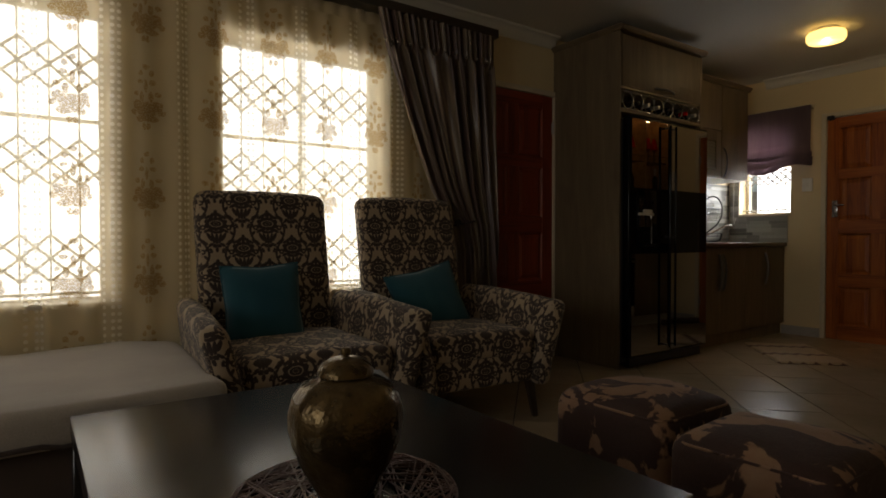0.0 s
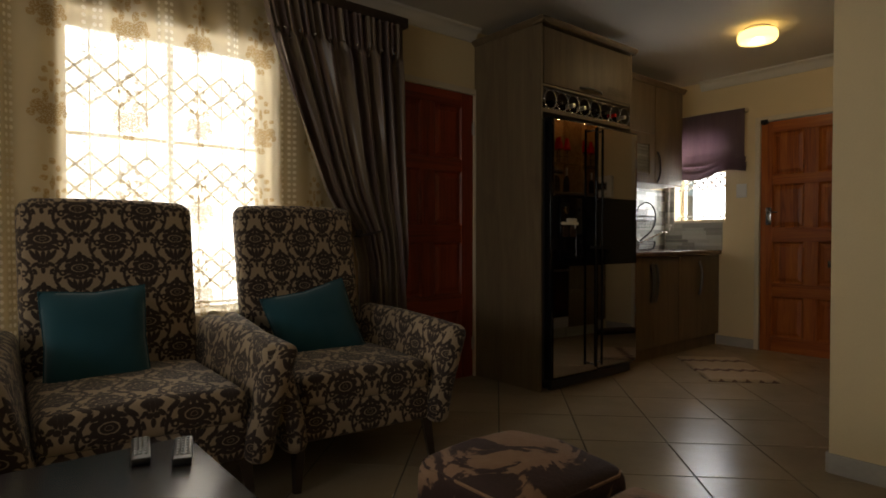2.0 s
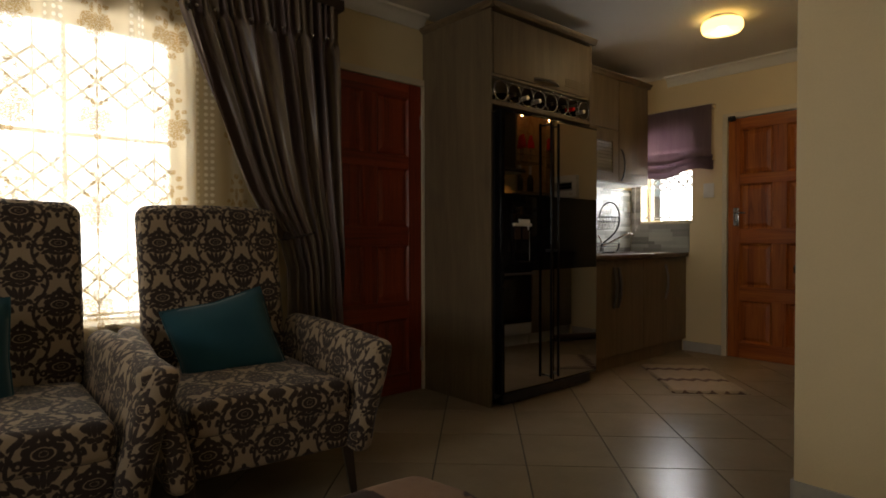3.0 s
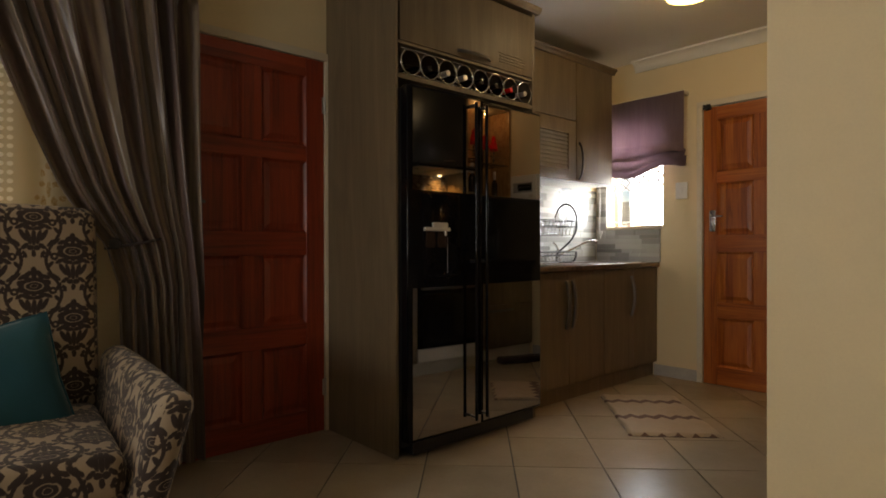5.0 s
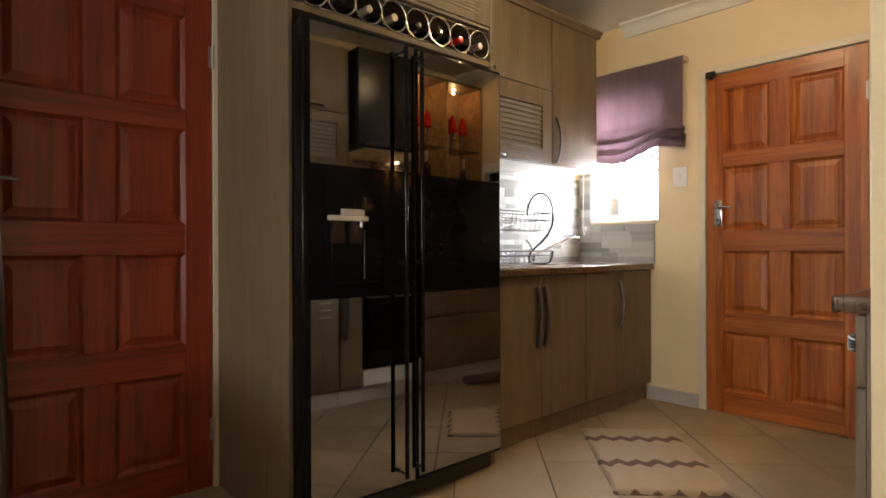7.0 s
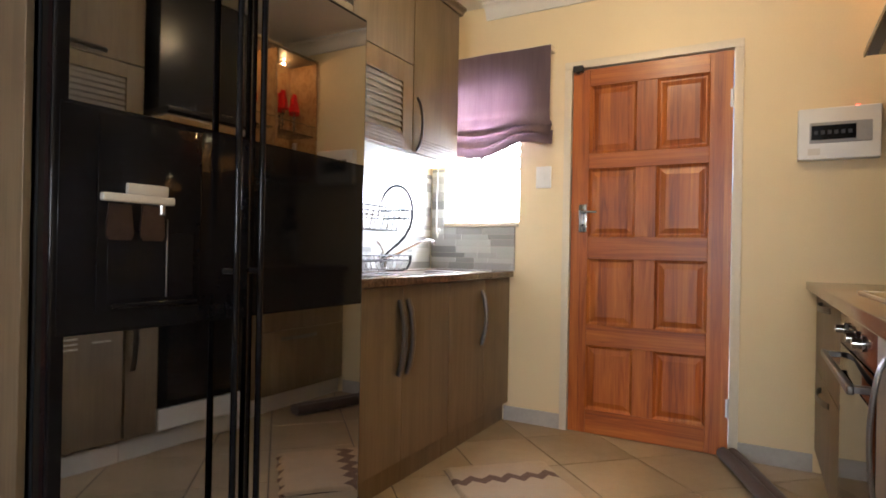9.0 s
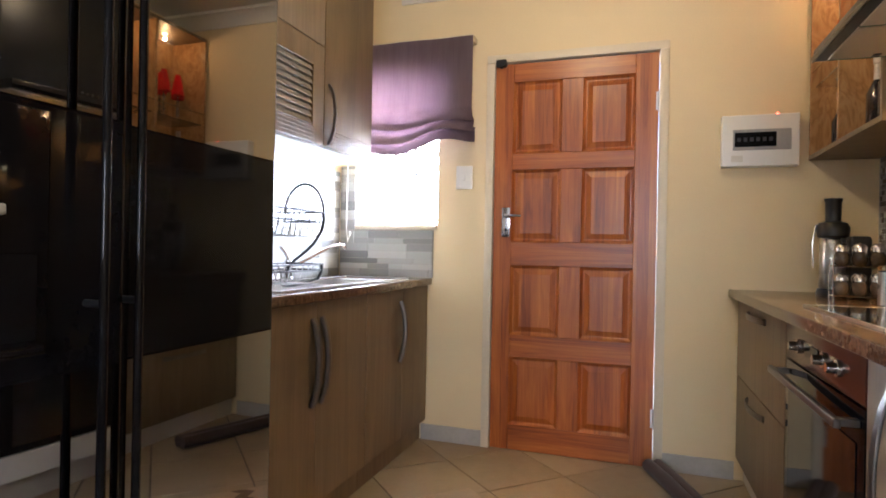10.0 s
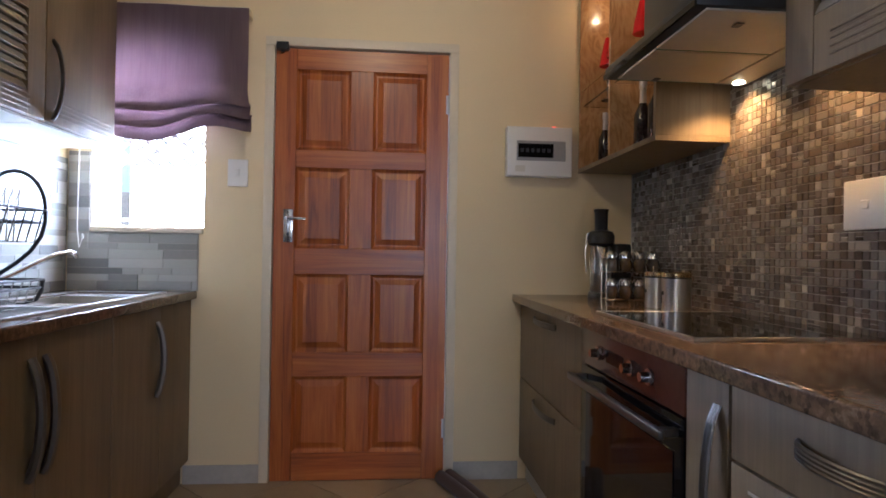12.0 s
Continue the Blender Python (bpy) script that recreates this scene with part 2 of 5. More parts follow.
    light = g.mix(weave, (0.25, 0.182, 0.116), g.mix(worn, (0.35, 0.262, 0.172), (0.42, 0.323, 0.22)))
    dark = g.mix(weave, (0.018, 0.010, 0.007), (0.046, 0.026, 0.018))
    g.color(g.mix(m, dark, light))
    g.bump(M("ADD", M("MULTIPLY", m, -0.6), M("MULTIPLY", weave, 0.4)), 0.35, 0.002)
    g.set(Sheen_Weight=0.12)
    return g.m


def sheer():
    """Cream voile with embroidered sprays and columns of dots."""
    g = Nodes("embroidered_voile", 0.8)
    u, v, _ = g.split(g.uv)
    wob = g.noise(g.uv, 45, 3)
    k = g.math("MULTIPLY", g.math("SUBTRACT", wob, 0.5), 0.05)
    x = g.math("ADD", g.math("ABSOLUTE", g.math("SUBTRACT", g.math("FRACT", g.math("DIVIDE", u, 0.36)), 0.5)), k)
    y = g.math("ADD", g.math("SUBTRACT", g.math("FRACT", g.math("DIVIDE", v, 0.43)), 0.5), k)
    d = 9.0
    for e in [(0.0, -0.10, 0.15, 0.095), (0.14, -0.05, 0.075, 0.065), (0.08, -0.20, 0.085, 0.040), (0.20, -0.12, 0.045, 0.036), (0.07, 0.05, 0.034, 0.060), (0.16, 0.09, 0.040, 0.028),
              (0.0, 0.17, 0.028, 0.075), (0.09, 0.22, 0.045, 0.028), (0.03, -0.29, 0.03, 0.040), (0.08, 0.32, 0.034, 0.034), (0.0, 0.39, 0.045, 0.030)]:
        d = g.math("MINIMUM", d, g.math("SUBTRACT", g.ellipse(x, y, *e), 1.0))
    spray = g.math("SUBTRACT", 1.0, g.step(d, 0.0, 0.12))
    lace = g.step(g.noise(g.uv, 130, 2), 0.46, 0.08)
    spray = g.math("MULTIPLY", spray, g.math("ADD", 0.45, g.math("MULTIPLY", lace, 0.55)))
    ux = g.math("SUBTRACT", g.math("FRACT", g.math("DIVIDE", u, 0.36)), 0.5)
    dy = g.math("SUBTRACT", g.math("FRACT", g.math("DIVIDE", v, 0.034)), 0.5)
    dots = 9.0
    for cx in (-0.47, -0.40, 0.42):
        dots = g.math("MINIMUM", dots, g.ellipse(ux, dy, cx, 0.0, 0.024, 0.28))
    dots = g.math("SUBTRACT", 1.0, g.step(dots, 1.0, 0.25))
    m = g.math("MAXIMUM", spray, dots)
    cloth = g.mix(spray, (0.90, 0.81, 0.60), (0.40, 0.28, 0.13))
    cloth = g.mix(dots, cloth, (0.95, 0.92, 0.84))
    tr = g.t.nodes.new("ShaderNodeBsdfTransparent")
    tl = g.t.nodes.new("ShaderNodeBsdfTranslucent")
    df = g.t.nodes.new("ShaderNodeBsdfDiffuse")
    g.put(tl.inputs[0], cloth)
    g.put(df.inputs[0], cloth)
    a = g.t.nodes.new("ShaderNodeMixShader")
    a.inputs[0].default_value = 0.45
    g.t.links.new(tl.outputs[0], a.inputs[1])
    g.t.links.new(df.outputs[0], a.inputs[2])
    b = g.t.nodes.new("ShaderNodeMixShader")
    g.put(b.inputs[0], g.math("ADD", 0.58, g.math("MULTIPLY", m, 0.34)))
    g.t.links.new(tr.outputs[0], b.inputs[1])
    g.t.links.new(a.outputs[0], b.inputs[2])
    g.t.links.new(b.outputs[0], g.t.nodes["Material Output"].inputs[0])
    return g.m


def drape():
    g = Nodes("striped_satin", 0.34)
    u, v, _ = g.split(g.uv)
    n = g.noise(g.join(g.math("MULTIPLY", u, 9.0), g.math("MULTIPLY", v, 0.15)), 2.0, 3)
    fine = g.noise(g.join(g.math("MULTIPLY", u, 300.0), g.math("MULTIPLY", v, 20.0)), 1.0, 2)
    g.color(g.ramp(n, (0.34, (0.060, 0.038, 0.034)), (0.46, (0.120, 0.076, 0.064)), (0.54, (0.20, 0.148, 0.095)), (0.64, (0.085, 0.058, 0.052))))
    g.bump(fine, 0.15, 0.001)
    g.set(Sheen_Weight=0.3)
    return g.m


def cowhide():
    g = Nodes("cowhide", 0.8)
    v = g.split(g.obj)
    seed = g.math("MULTIPLY", g.info(), 17.0)
    p = g.join(g.math("ADD", v[0], seed), g.math("ADD", v[1], seed), g.math("MULTIPLY", v[2], 0.8))
    big = g.noise(p, 6.0, 4, 0.55, 0.7)
    hair = g.noise(g.scale(g.obj, (240, 120, 160)), 1.0, 3)
    tuft = g.noise(g.obj, 26, 3)
    lift = g.math("ADD", big, g.math("ADD", g.math("MULTIPLY", hair, 0.03), g.math("MULTIPLY", tuft, 0.05)))
    edge = g.step(lift, 0.520, 0.014)
    white = g.mix(tuft, g.mix(hair, (0.16, 0.074, 0.036), (0.235, 0.122, 0.062)), (0.27, 0.165, 0.10))
    brown = g.mix(hair, (0.018, 0.006, 0.004), (0.052, 0.018, 0.011))
    g.color(g.mix(edge, white, brown))
    g.bump(g.math("ADD", hair, g.math("MULTIPLY", tuft, 1.5)), 0.5, 0.003)
    return g.m


def rug_pile():
    g = Nodes("zigzag_rug_pile", 0.95)
    u, v, _ = g.split(g.uv)
    tri = g.math("ABSOLUTE", g.math("SUBTRACT", g.math("FRACT", g.math("DIVIDE", v, 0.088)), 0.5))
    wob = g.noise(g.uv, 60, 2)
    p = g.math("ADD", u, g.math("ADD", g.math("MULTIPLY", tri, 0.085), g.math("MULTIPLY", wob, 0.012)))
    f = g.math("ABSOLUTE", g.math("SUBTRACT", g.math("FRACT", g.math("DIVIDE", g.math("ADD", p, -0.043), 0.34)), 0.5))
    band = g.math("SUBTRACT", 1.0, g.step(f, 0.084, 0.014))
    pile = g.noise(g.uv, 260, 3)
    soil = g.noise(g.uv, 9, 3)
    cream = g.mix(g.math("MULTIPLY", soil, 0.5), g.mix(pile, (0.25, 0.19, 0.120), (0.46, 0.375, 0.265)), (0.23, 0.155, 0.09))
    g.color(g.mix(band, cream, g.mix(pile, (0.05, 0.025, 0.016), (0.15, 0.085, 0.055))))
    g.bump(pile, 0.8, 0.006)
    return g.m


def weave_cloth(name, c, rough=0.9, scale=500.0, vary=0.25, sheen=0.2):
    g = Nodes(name, rough)
    w = g.noise(g.obj, scale, 2)
    s = g.noise(g.obj, 4.0, 3)
    fac = g.math("ADD", g.math("MULTIPLY", w, 0.5), g.math("MULTIPLY", s, 0.5))
    g.color(g.ramp(fac, (0.3, shade(c, 1 - vary)), (0.7, shade(c, 1 + vary))))
    g.bump(w, 0.35, 0.0015)
    g.set(Sheen_Weight=sheen)
    return g.m


def blind_cloth():
    g = Nodes("mauve_blind_cloth", 0.75)
    v = g.split(g.obj)
    slub = g.noise(g.scale(g.obj, (180, 180, 6)), 1.0, 3)
    soft = g.noise(g.scale(g.obj, (9, 9, 1.5)), 1.0, 3)
    fac = g.math("ADD", g.math("MULTIPLY", slub, 0.4), g.math("MULTIPLY", soft, 0.6))
    g.b.inputs["Specular IOR Level"].default_value = 0.1
    c = g.ramp(fac, (0.3, (0.170, 0.122, 0.138)), (0.7, (0.255, 0.192, 0.212)))
    g.color(c)
    g.bump(slub, 0.2, 0.001)
    return g.m


def glow(name, c, power):
    g = Nodes(name, 0.4)
    g.color(c)
    g.set(Emission_Color=c, Emission_Strength=power)
    return g.m


def glass(name, c=(1, 1, 1), rough=0.0):
    g = Nodes(name, rough)
    g.color(c)
    g.b.inputs["Transmission Weight"].default_value = 1.0
    g.b.inputs["IOR"].default_value = 1.45
    return g.m


M_WALL = plain("cream_wall_paint", (0.71, 0.58, 0.35), 0.6, vary=0.05, big=1.2, fine=140, bump=0.12)
M_CEIL = plain("white_ceiling_board", (0.63, 0.60, 0.53), 0.7, vary=0.03, big=1.0, fine=90, bump=0.05)
M_TILE, M_GROUT = floor_tile(), plain("dark_grout", (0.07, 0.058, 0.047), 0.9)
M_SKIRT = plain("grey_skirting_tile", (0.42, 0.40, 0.37), 0.25, vary=0.12, big=6, fine=40, bump=0.03)
M_FRAME = plain("cream_frame_enamel", (0.66, 0.58, 0.44), 0.4, vary=0.05)
AMBER = ((0.14, 0.028, 0.004), (0.325, 0.084, 0.010), (0.475, 0.158, 0.024))
# AMBER wood again, with the lounge's dim light put in as darker red
AMBER_DIM = ((0.115, 0.015, 0.005), (0.235, 0.031, 0.009), (0.32, 0.053, 0.014))
M_DOORV, M_DOORH = door_wood("amber_wood_upright", False, AMBER), door_wood("amber_wood_across", True, AMBER)
M_DIMV, M_DIMH = door_wood("dim_amber_wood_upright", False, AMBER_DIM), door_wood("dim_amber_wood_across", True, AMBER_DIM)
M_OAK, M_STONE = laminate(), granite()
M_MOSAIC, M_MOSAICREST = mosaic("mosaic_tile", True), mosaic("mosaic_tile_rest", False)
M_STRIP, M_PALEGROUT = strip_tile(), plain("pale_grout", (0.36, 0.335, 0.295), 0.9)
M_CHROME = plain("brushed_chrome", (0.62, 0.62, 0.62), 0.14, 1.0, vary=0.04, bump=0.02)
M_STEEL = plain("satin_steel", (0.50, 0.49, 0.47), 0.28, 1.0, vary=0.08, fine=200, bump=0.05)
M_PEWTER = plain("dark_pewter_handle", (0.18, 0.172, 0.165), 0.34, 1.0, vary=0.12)
M_PULL = plain("brown_pewter_handle", (0.20, 0.175, 0.15), 0.42, 0.7, vary=0.15)
M_BLACK = plain("black_plastic", (0.016, 0.016, 0.017), 0.3, vary=0.2)
M_BLACKGLOSS = plain("black_gloss_panel", (0.006, 0.006, 0.007), 0.06, vary=0.2, bump=0.0)
M_MIRROR = plain("smoked_mirror_glass", (0.33, 0.315, 0.295), 0.025, 1.0, vary=0.03, bump=0.0)
M_BLACKGLOSS.node_tree.nodes["Principled BSDF"].inputs["Specular IOR Level"].default_value = 0.18
M_GREENEDGE = plain("green_glass_edge", (0.06, 0.16, 0.10), 0.15, vary=0.1, bump=0.0)
M_HOB = plain("black_hob_glass", (0.006, 0.006, 0.007), 0.05, vary=0.1, bump=0.0)
M_WHITE = plain("white_plastic", (0.72, 0.71, 0.68), 0.35, vary=0.03, bump=0.02)
M_IVORY = plain("ivory_plastic", (0.60, 0.57, 0.50), 0.35, vary=0.04, bump=0.02)
M_TABLE = plain("black_brown_veneer", (0.018, 0.016, 0.016), 0.24, vary=0.2, big=4, fine=120, bump=0.04)
M_VASE = hammered()
M_FILTER = plain("brushed_filter_mesh", (0.52, 0.47, 0.37), 0.5, 0.2, vary=0.12, big=5, fine=220, bump=0.2)
M_SEAM = weave_cloth("dark_brown_seam", (0.035, 0.020, 0.014), scale=300)
M_BRASS = plain("gold_tinted_steel", (0.52, 0.40, 0.22), 0.25, 1.0, vary=0.08)
M_JAR = plain("dark_spice_glass", (0.060, 0.046, 0.032), 0.10, vary=0.4, big=40, fine=120, bump=0.0, coat=0.6)
M_MAT = plain("brown_woven_wire", (0.10, 0.050, 0.038), 0.5, 0.2, vary=0.3)
M_DAMASK, M_SHEER, M_DRAPE, M_HIDE, M_RUG = damask(), sheer(), drape(), cowhide(), rug_pile()
M_TEAL = weave_cloth("teal_cotton", (0.006, 0.066, 0.092), vary=0.15, scale=420)
M_CREAM = weave_cloth("cream_upholstery", (0.30, 0.262, 0.225), scale=260, vary=0.18)
M_SOFABASE = weave_cloth("brown_upholstery", (0.06, 0.038, 0.028), scale=300)
M_BLIND = blind_cloth()
M_DARKWOOD = plain("dark_stained_wood", (0.030, 0.018, 0.012), 0.35, vary=0.3, big=8, fine=90)
M_ROLL = weave_cloth("dark_brown_corduroy", (0.050, 0.026, 0.020), scale=140)
M_GLASS = glass("clear_glass")
M_PADDLE = plain("smoky_brown_plastic", (0.034, 0.021, 0.017), 0.25, vary=0.2)
M_RED = plain("red_enamel_glass", (0.60, 0.012, 0.010), 0.2, vary=0.1, bump=0.0)
M_BARS = plain("cream_security_steel", (0.62, 0.60, 0.55), 0.45, 0.0, vary=0.06)
M_OVEN = plain("bronze_oven_glass", (0.085, 0.026, 0.018), 0.2, 0.15, vary=0.15, bump=0.0)
M_COPPER = swirl_wood()
M_LAMP = glow("lit_opal_glass", (1.0, 0.66, 0.20), 6.0)
M_SPOT = glow("lit_spot_lens", (1.0, 0.78, 0.40), 22.0)
M_REDLED = glow("red_pilot_light", (1.0, 0.05, 0.02), 4.0)
M_PAVE = plain("pale_paving", (0.42, 0.39, 0.34), 0.8, vary=0.12, big=0.6, fine=12)
M_OUTWALL = plain("pale_boundary_plaster", (0.52, 0.47, 0.37), 0.8, vary=0.1, big=0.8, fine=20)
M_BOTTLE = plain("dark_wine_bottle", (0.020, 0.012, 0.012), 0.12, vary=0.3, bump=0.0)
M_FOIL = plain("pale_bottle_foil", (0.55, 0.50, 0.46), 0.3, 0.5, vary=0.2)
M_BEAD = plain("crystal_bead", (0.55, 0.53, 0.50), 0.08, 0.8, vary=0.1, bump=0.0)
M_LOUVRE = plain("frosted_louvre_glass", (0.27, 0.25, 0.22), 0.35, vary=0.1)
M_ROSE = plain("dark_tassel_cord", (0.035, 0.028, 0.026), 0.8, vary=0.3)
M_KEYS = plain("grey_rubber_keys", (0.30, 0.30, 0.30), 0.6)


# ---- mesh helpers ----
def mesh_of(bm, name, mat, smooth=None):
    me = bpy.data.meshes.new(name)
    bmesh.ops.recalc_face_normals(bm, faces=bm.faces)
    bm.to_mesh(me)
    bm.free()
    me.materials.append(mat)
    if smooth:
        me.polygons.foreach_set("use_smooth", [True] * len(me.polygons))
        me.set_sharp_from_angle(angle=radians(smooth))
    return me


def part(name, bm, mat, parent=None, label="", smooth=40, at=None):
    ob = new(name, mesh_of(bm, name, mat, smooth))
    if parent:
        ob.parent = parent
    if at is not None:
        ob.matrix_local = at
    if label:
        ob["label"] = label
    return ob


def thing(name, label, category, m=None, group="", kind=""):
    ob = tagged(new(name), label, category, group, kind)
    ob.empty_display_size = 0.1
    if m is not None:
        ob.matrix_world = m
    return ob


def setting(name, bm, mat, label, smooth=40, category="structure"):
    return tagged(part(name, bm, mat, None, "", smooth), label, category, "", "structure")


def fresh():
    return bmesh.new()


def box(x0, x1, y0, y1, z0, z1, bev=0.0, seg=1, bm=None):
    own = bm is None or bev > 0
    b = bmesh.new() if own else bm
    m = Matrix.LocRotScale(((x0 + x1) / 2, (y0 + y1) / 2, (z0 + z1) / 2), None, (abs(x1 - x0), abs(y1 - y0), abs(z1 - z0)))
    bmesh.ops.create_cube(b, size=1.0, matrix=m)
    if bev:
        bmesh.ops.bevel(b, geom=list(b.edges), offset=bev, segments=seg, profile=0.6, affect="EDGES")
    if bm is not None and own:
        tmp = bpy.data.meshes.new("tmp")
        b.to_mesh(tmp)
        b.free()
        bm.from_mesh(tmp)
        bpy.data.meshes.remove(tmp)
        return bm
    return b


def rod(p, q, r, seg=12, bm=None, r2=None):
    b = bm or bmesh.new()
    p, q = Vector(p), Vector(q)
    m = Matrix.Translation((p + q) / 2) @ (q - p).to_track_quat("Z", "Y").to_matrix().to_4x4()
    bmesh.ops.create_cone(b, cap_ends=True, segments=seg, radius1=r, radius2=r if r2 is None else r2, depth=(q - p).length, matrix=m)
    return b


def lathe(profile, seg=32, bm=None, at=(0, 0, 0)):
    b = bm or bmesh.new()
    rings = []
    for r, z in profile:
        rings.append([b.verts.new((at[0] + r * math.cos(2 * math.pi * i / seg), at[1] + r * math.sin(2 * math.pi * i / seg), at[2] + z)) for i in range(seg)])
    for a, c in zip(rings, rings[1:]):
        for i in range(seg):
            b.faces.new((a[i], a[(i + 1) % seg], c[(i + 1) % seg], c[i]))
    b.faces.new(rings[0])
    b.faces.new(rings[-1])
    return b


def tube(pts, r, seg=8, bm=None, closed=False, flat=1.0):
    """A round bar along points; flat squeezes it."""
    b = bm or bmesh.new()
    pts = [Vector(p) for p in pts]
    n, rings, side = len(pts), [], None
    for i, p in enumerate(pts):
        a = pts[i - 1] if (i > 0 or closed) else p
        c = pts[(i + 1) % n] if (i < n - 1 or closed) else p
        d = (c - a).normalized()
        if side is None:
            side = d.orthogonal().normalized()
        side = (side - d * side.dot(d)).normalized()
        up = d.cross(side)
        rings.append([b.verts.new(p + r * (math.cos(2 * math.pi * k / seg) * side + flat * math.sin(2 * math.pi * k / seg) * up)) for k in range(seg)])
    for i in range(n if closed else n - 1):
        a, c = rings[i], rings[(i + 1) % n]
        for k in range(seg):
            b.faces.new((a[k], a[(k + 1) % seg], c[(k + 1) % seg], c[k]))
    if not closed:
        b.faces.new(rings[0])
        b.faces.new(rings[-1])
    return b


def prism(poly, axis, lo, hi, bm=None):
    """A polygon of (a, b) pairs drawn out along an axis: 'x' takes (y, z), 'y' (x, z), 'z' (x, y)."""
    b = bm or bmesh.new()

    def place(p, d):
        return {"x": (d, p[0], p[1]), "y": (p[0], d, p[1]), "z": (p[0], p[1], d)}[axis]
    lo_v, hi_v = [b.verts.new(place(p, lo)) for p in poly], [b.verts.new(place(p, hi)) for p in poly]
    n = len(poly)
    b.faces.new(lo_v)
    b.faces.new(hi_v)
    for i in range(n):
        b.faces.new((lo_v[i], lo_v[(i + 1) % n], hi_v[(i + 1) % n], hi_v[i]))
    return b


def box_uv(bm):
    """UVs in metres, from the side that each face looks to."""
    layer = bm.loops.layers.uv.verify()
    bm.normal_update()
    for f in bm.faces:
        n = f.normal
        for lp in f.loops:
            c = lp.vert.co
            if abs(n.x) > 0.62:
                lp[layer].uv = (c.y, c.z)
            elif abs(n.z) > 0.5:
                lp[layer].uv = (c.y, c.x)
            else:
                lp[layer].uv = (c.x, c.z)
    return bm


def sheet(fn, nu, nv, uvfn=None, bm=None):
    """A grid of points fn(i, j) with i, j from 0 to 1."""
    b = bm or bmesh.new()
    layer = b.loops.layers.uv.verify()
    grid = [[b.verts.new(fn(i / nu, j / nv)) for j in range(nv + 1)] for i in range(nu + 1)]
    for i in range(nu):
        for j in range(nv):
            f = b.faces.new((grid[i][j], grid[i + 1][j], grid[i + 1][j + 1], grid[i][j + 1]))
            if uvfn:
                for lp, (a, c) in zip(f.loops, ((i, j), (i + 1, j), (i + 1, j + 1), (i, j + 1))):
                    lp[layer].uv = uvfn(a / nu, c / nv)
    return b


def wall_with_holes(axis, face0, face1, lo, hi, z0, z1, holes):
    """A wall across an axis, from lo to hi, with openings (a, b, za, zb)."""
    b = bmesh.new()

    def piece(a, c, za, zb):
        if c - a > 1e-4 and zb - za > 1e-4:
            if axis == "x":
                box(face0, face1, a, c, za, zb, bm=b)
            else:
                box(a, c, face0, face1, za, zb, bm=b)
    at = lo
    for a, c, za, zb in sorted(holes):
        piece(at, a, z0, z1)
        piece(a, c, z0, za)
        piece(a, c, zb, z1)
        at = c
    piece(at, hi, z0, z1)
    bmesh.ops.remove_doubles(b, verts=b.verts, dist=1e-5)
    return b

# ---- the shell ----
XL, YE, XR, CEIL = -3.075, 6.25, -0.42, 2.50
XE, YS = 2.0, -2.4
W1, W2 = (-0.41, 0.555), (1.085, 2.075)
# opening added in the unseen south wall for its lamp
WS_UNSEEN = (-1.5, 0.3, 0.9, 2.05)
KW = (-2.965, -2.468, 1.155, 1.95)

setting("wall_west", wall_with_holes("x", XL - 0.22, XL, YS - 0.2, YE + 0.22, -0.1, CEIL + 0.1,
        [(*W1, 0.60, 2.06), (*W2, 0.60, 2.06), (2.762, 3.603, -0.1, 2.05)]), M_WALL, "cream painted plaster wall with two windows and a door", None)
setting("wall_north", wall_with_holes("y", YE, YE + 0.22, XL, XE + 0.2, -0.1, CEIL + 0.1,
        [KW, (-2.17, -1.32, -0.1, 2.055)]), M_WALL, "cream painted kitchen end wall with small window", None)
setting("wall_kitchen_east", box(XR, XR + 0.2, 3.73, YE, -0.1, CEIL + 0.1), M_WALL, "cream painted kitchen side wall", None)
setting("wall_partition", box(-0.807, XE, 3.58, 3.73, -0.1, CEIL + 0.1, 0.008, 2), M_WALL, "cream painted partition wall end between the rooms", 40)
setting("wall_east", box(XE, XE + 0.2, YS - 0.2, YE, -0.1, CEIL + 0.1), M_WALL, "plain cream wall closing the lounge", None)
setting("wall_south", wall_with_holes("y", YS - 0.2, YS, XL, XE, -0.1, CEIL + 0.1, [WS_UNSEEN]), M_WALL, "plain cream wall closing the lounge end, with an added unseen window opening", None)
setting("ceiling", box(XL - 0.2, XE + 0.2, YS - 0.2, YE + 0.2, CEIL, CEIL + 0.06), M_CEIL, "white painted ceiling board", None)


def cornice(name, p, q, inward):
    """A coved strip under the ceiling from p to q; inward: unit step into the room."""
    b = bmesh.new()
    prof = [(0.0, 0.0), (0.0, -0.085), (0.012, -0.085), (0.018, -0.065), (0.032, -0.038), (0.052, -0.020), (0.075, -0.014), (0.08, 0.0)]
    rows = [[b.verts.new((e[0] + inward[0] * d, e[1] + inward[1] * d, CEIL - 0.002 + h)) for d, h in prof] for e in (p, q)]
    n = len(prof)
    for i in range(n):
        b.faces.new((rows[0][i], rows[0][(i + 1) % n], rows[1][(i + 1) % n], rows[1][i]))
    b.faces.new(rows[0])
    b.faces.new(rows[1])
    return setting(name, b, M_CEIL, "white coved plaster cornice under the ceiling", 50)


cornice("cornice_west", (XL, YS), (XL, 3.61), (1, 0))
cornice("cornice_north", (-2.70, YE), (XR, YE), (0, -1))
cornice("cornice_partition", (-0.807, 3.58), (XE, 3.58), (0, -1))
cornice("cornice_pier", (-0.807, 3.58), (-0.807, 3.73), (-1, 0))

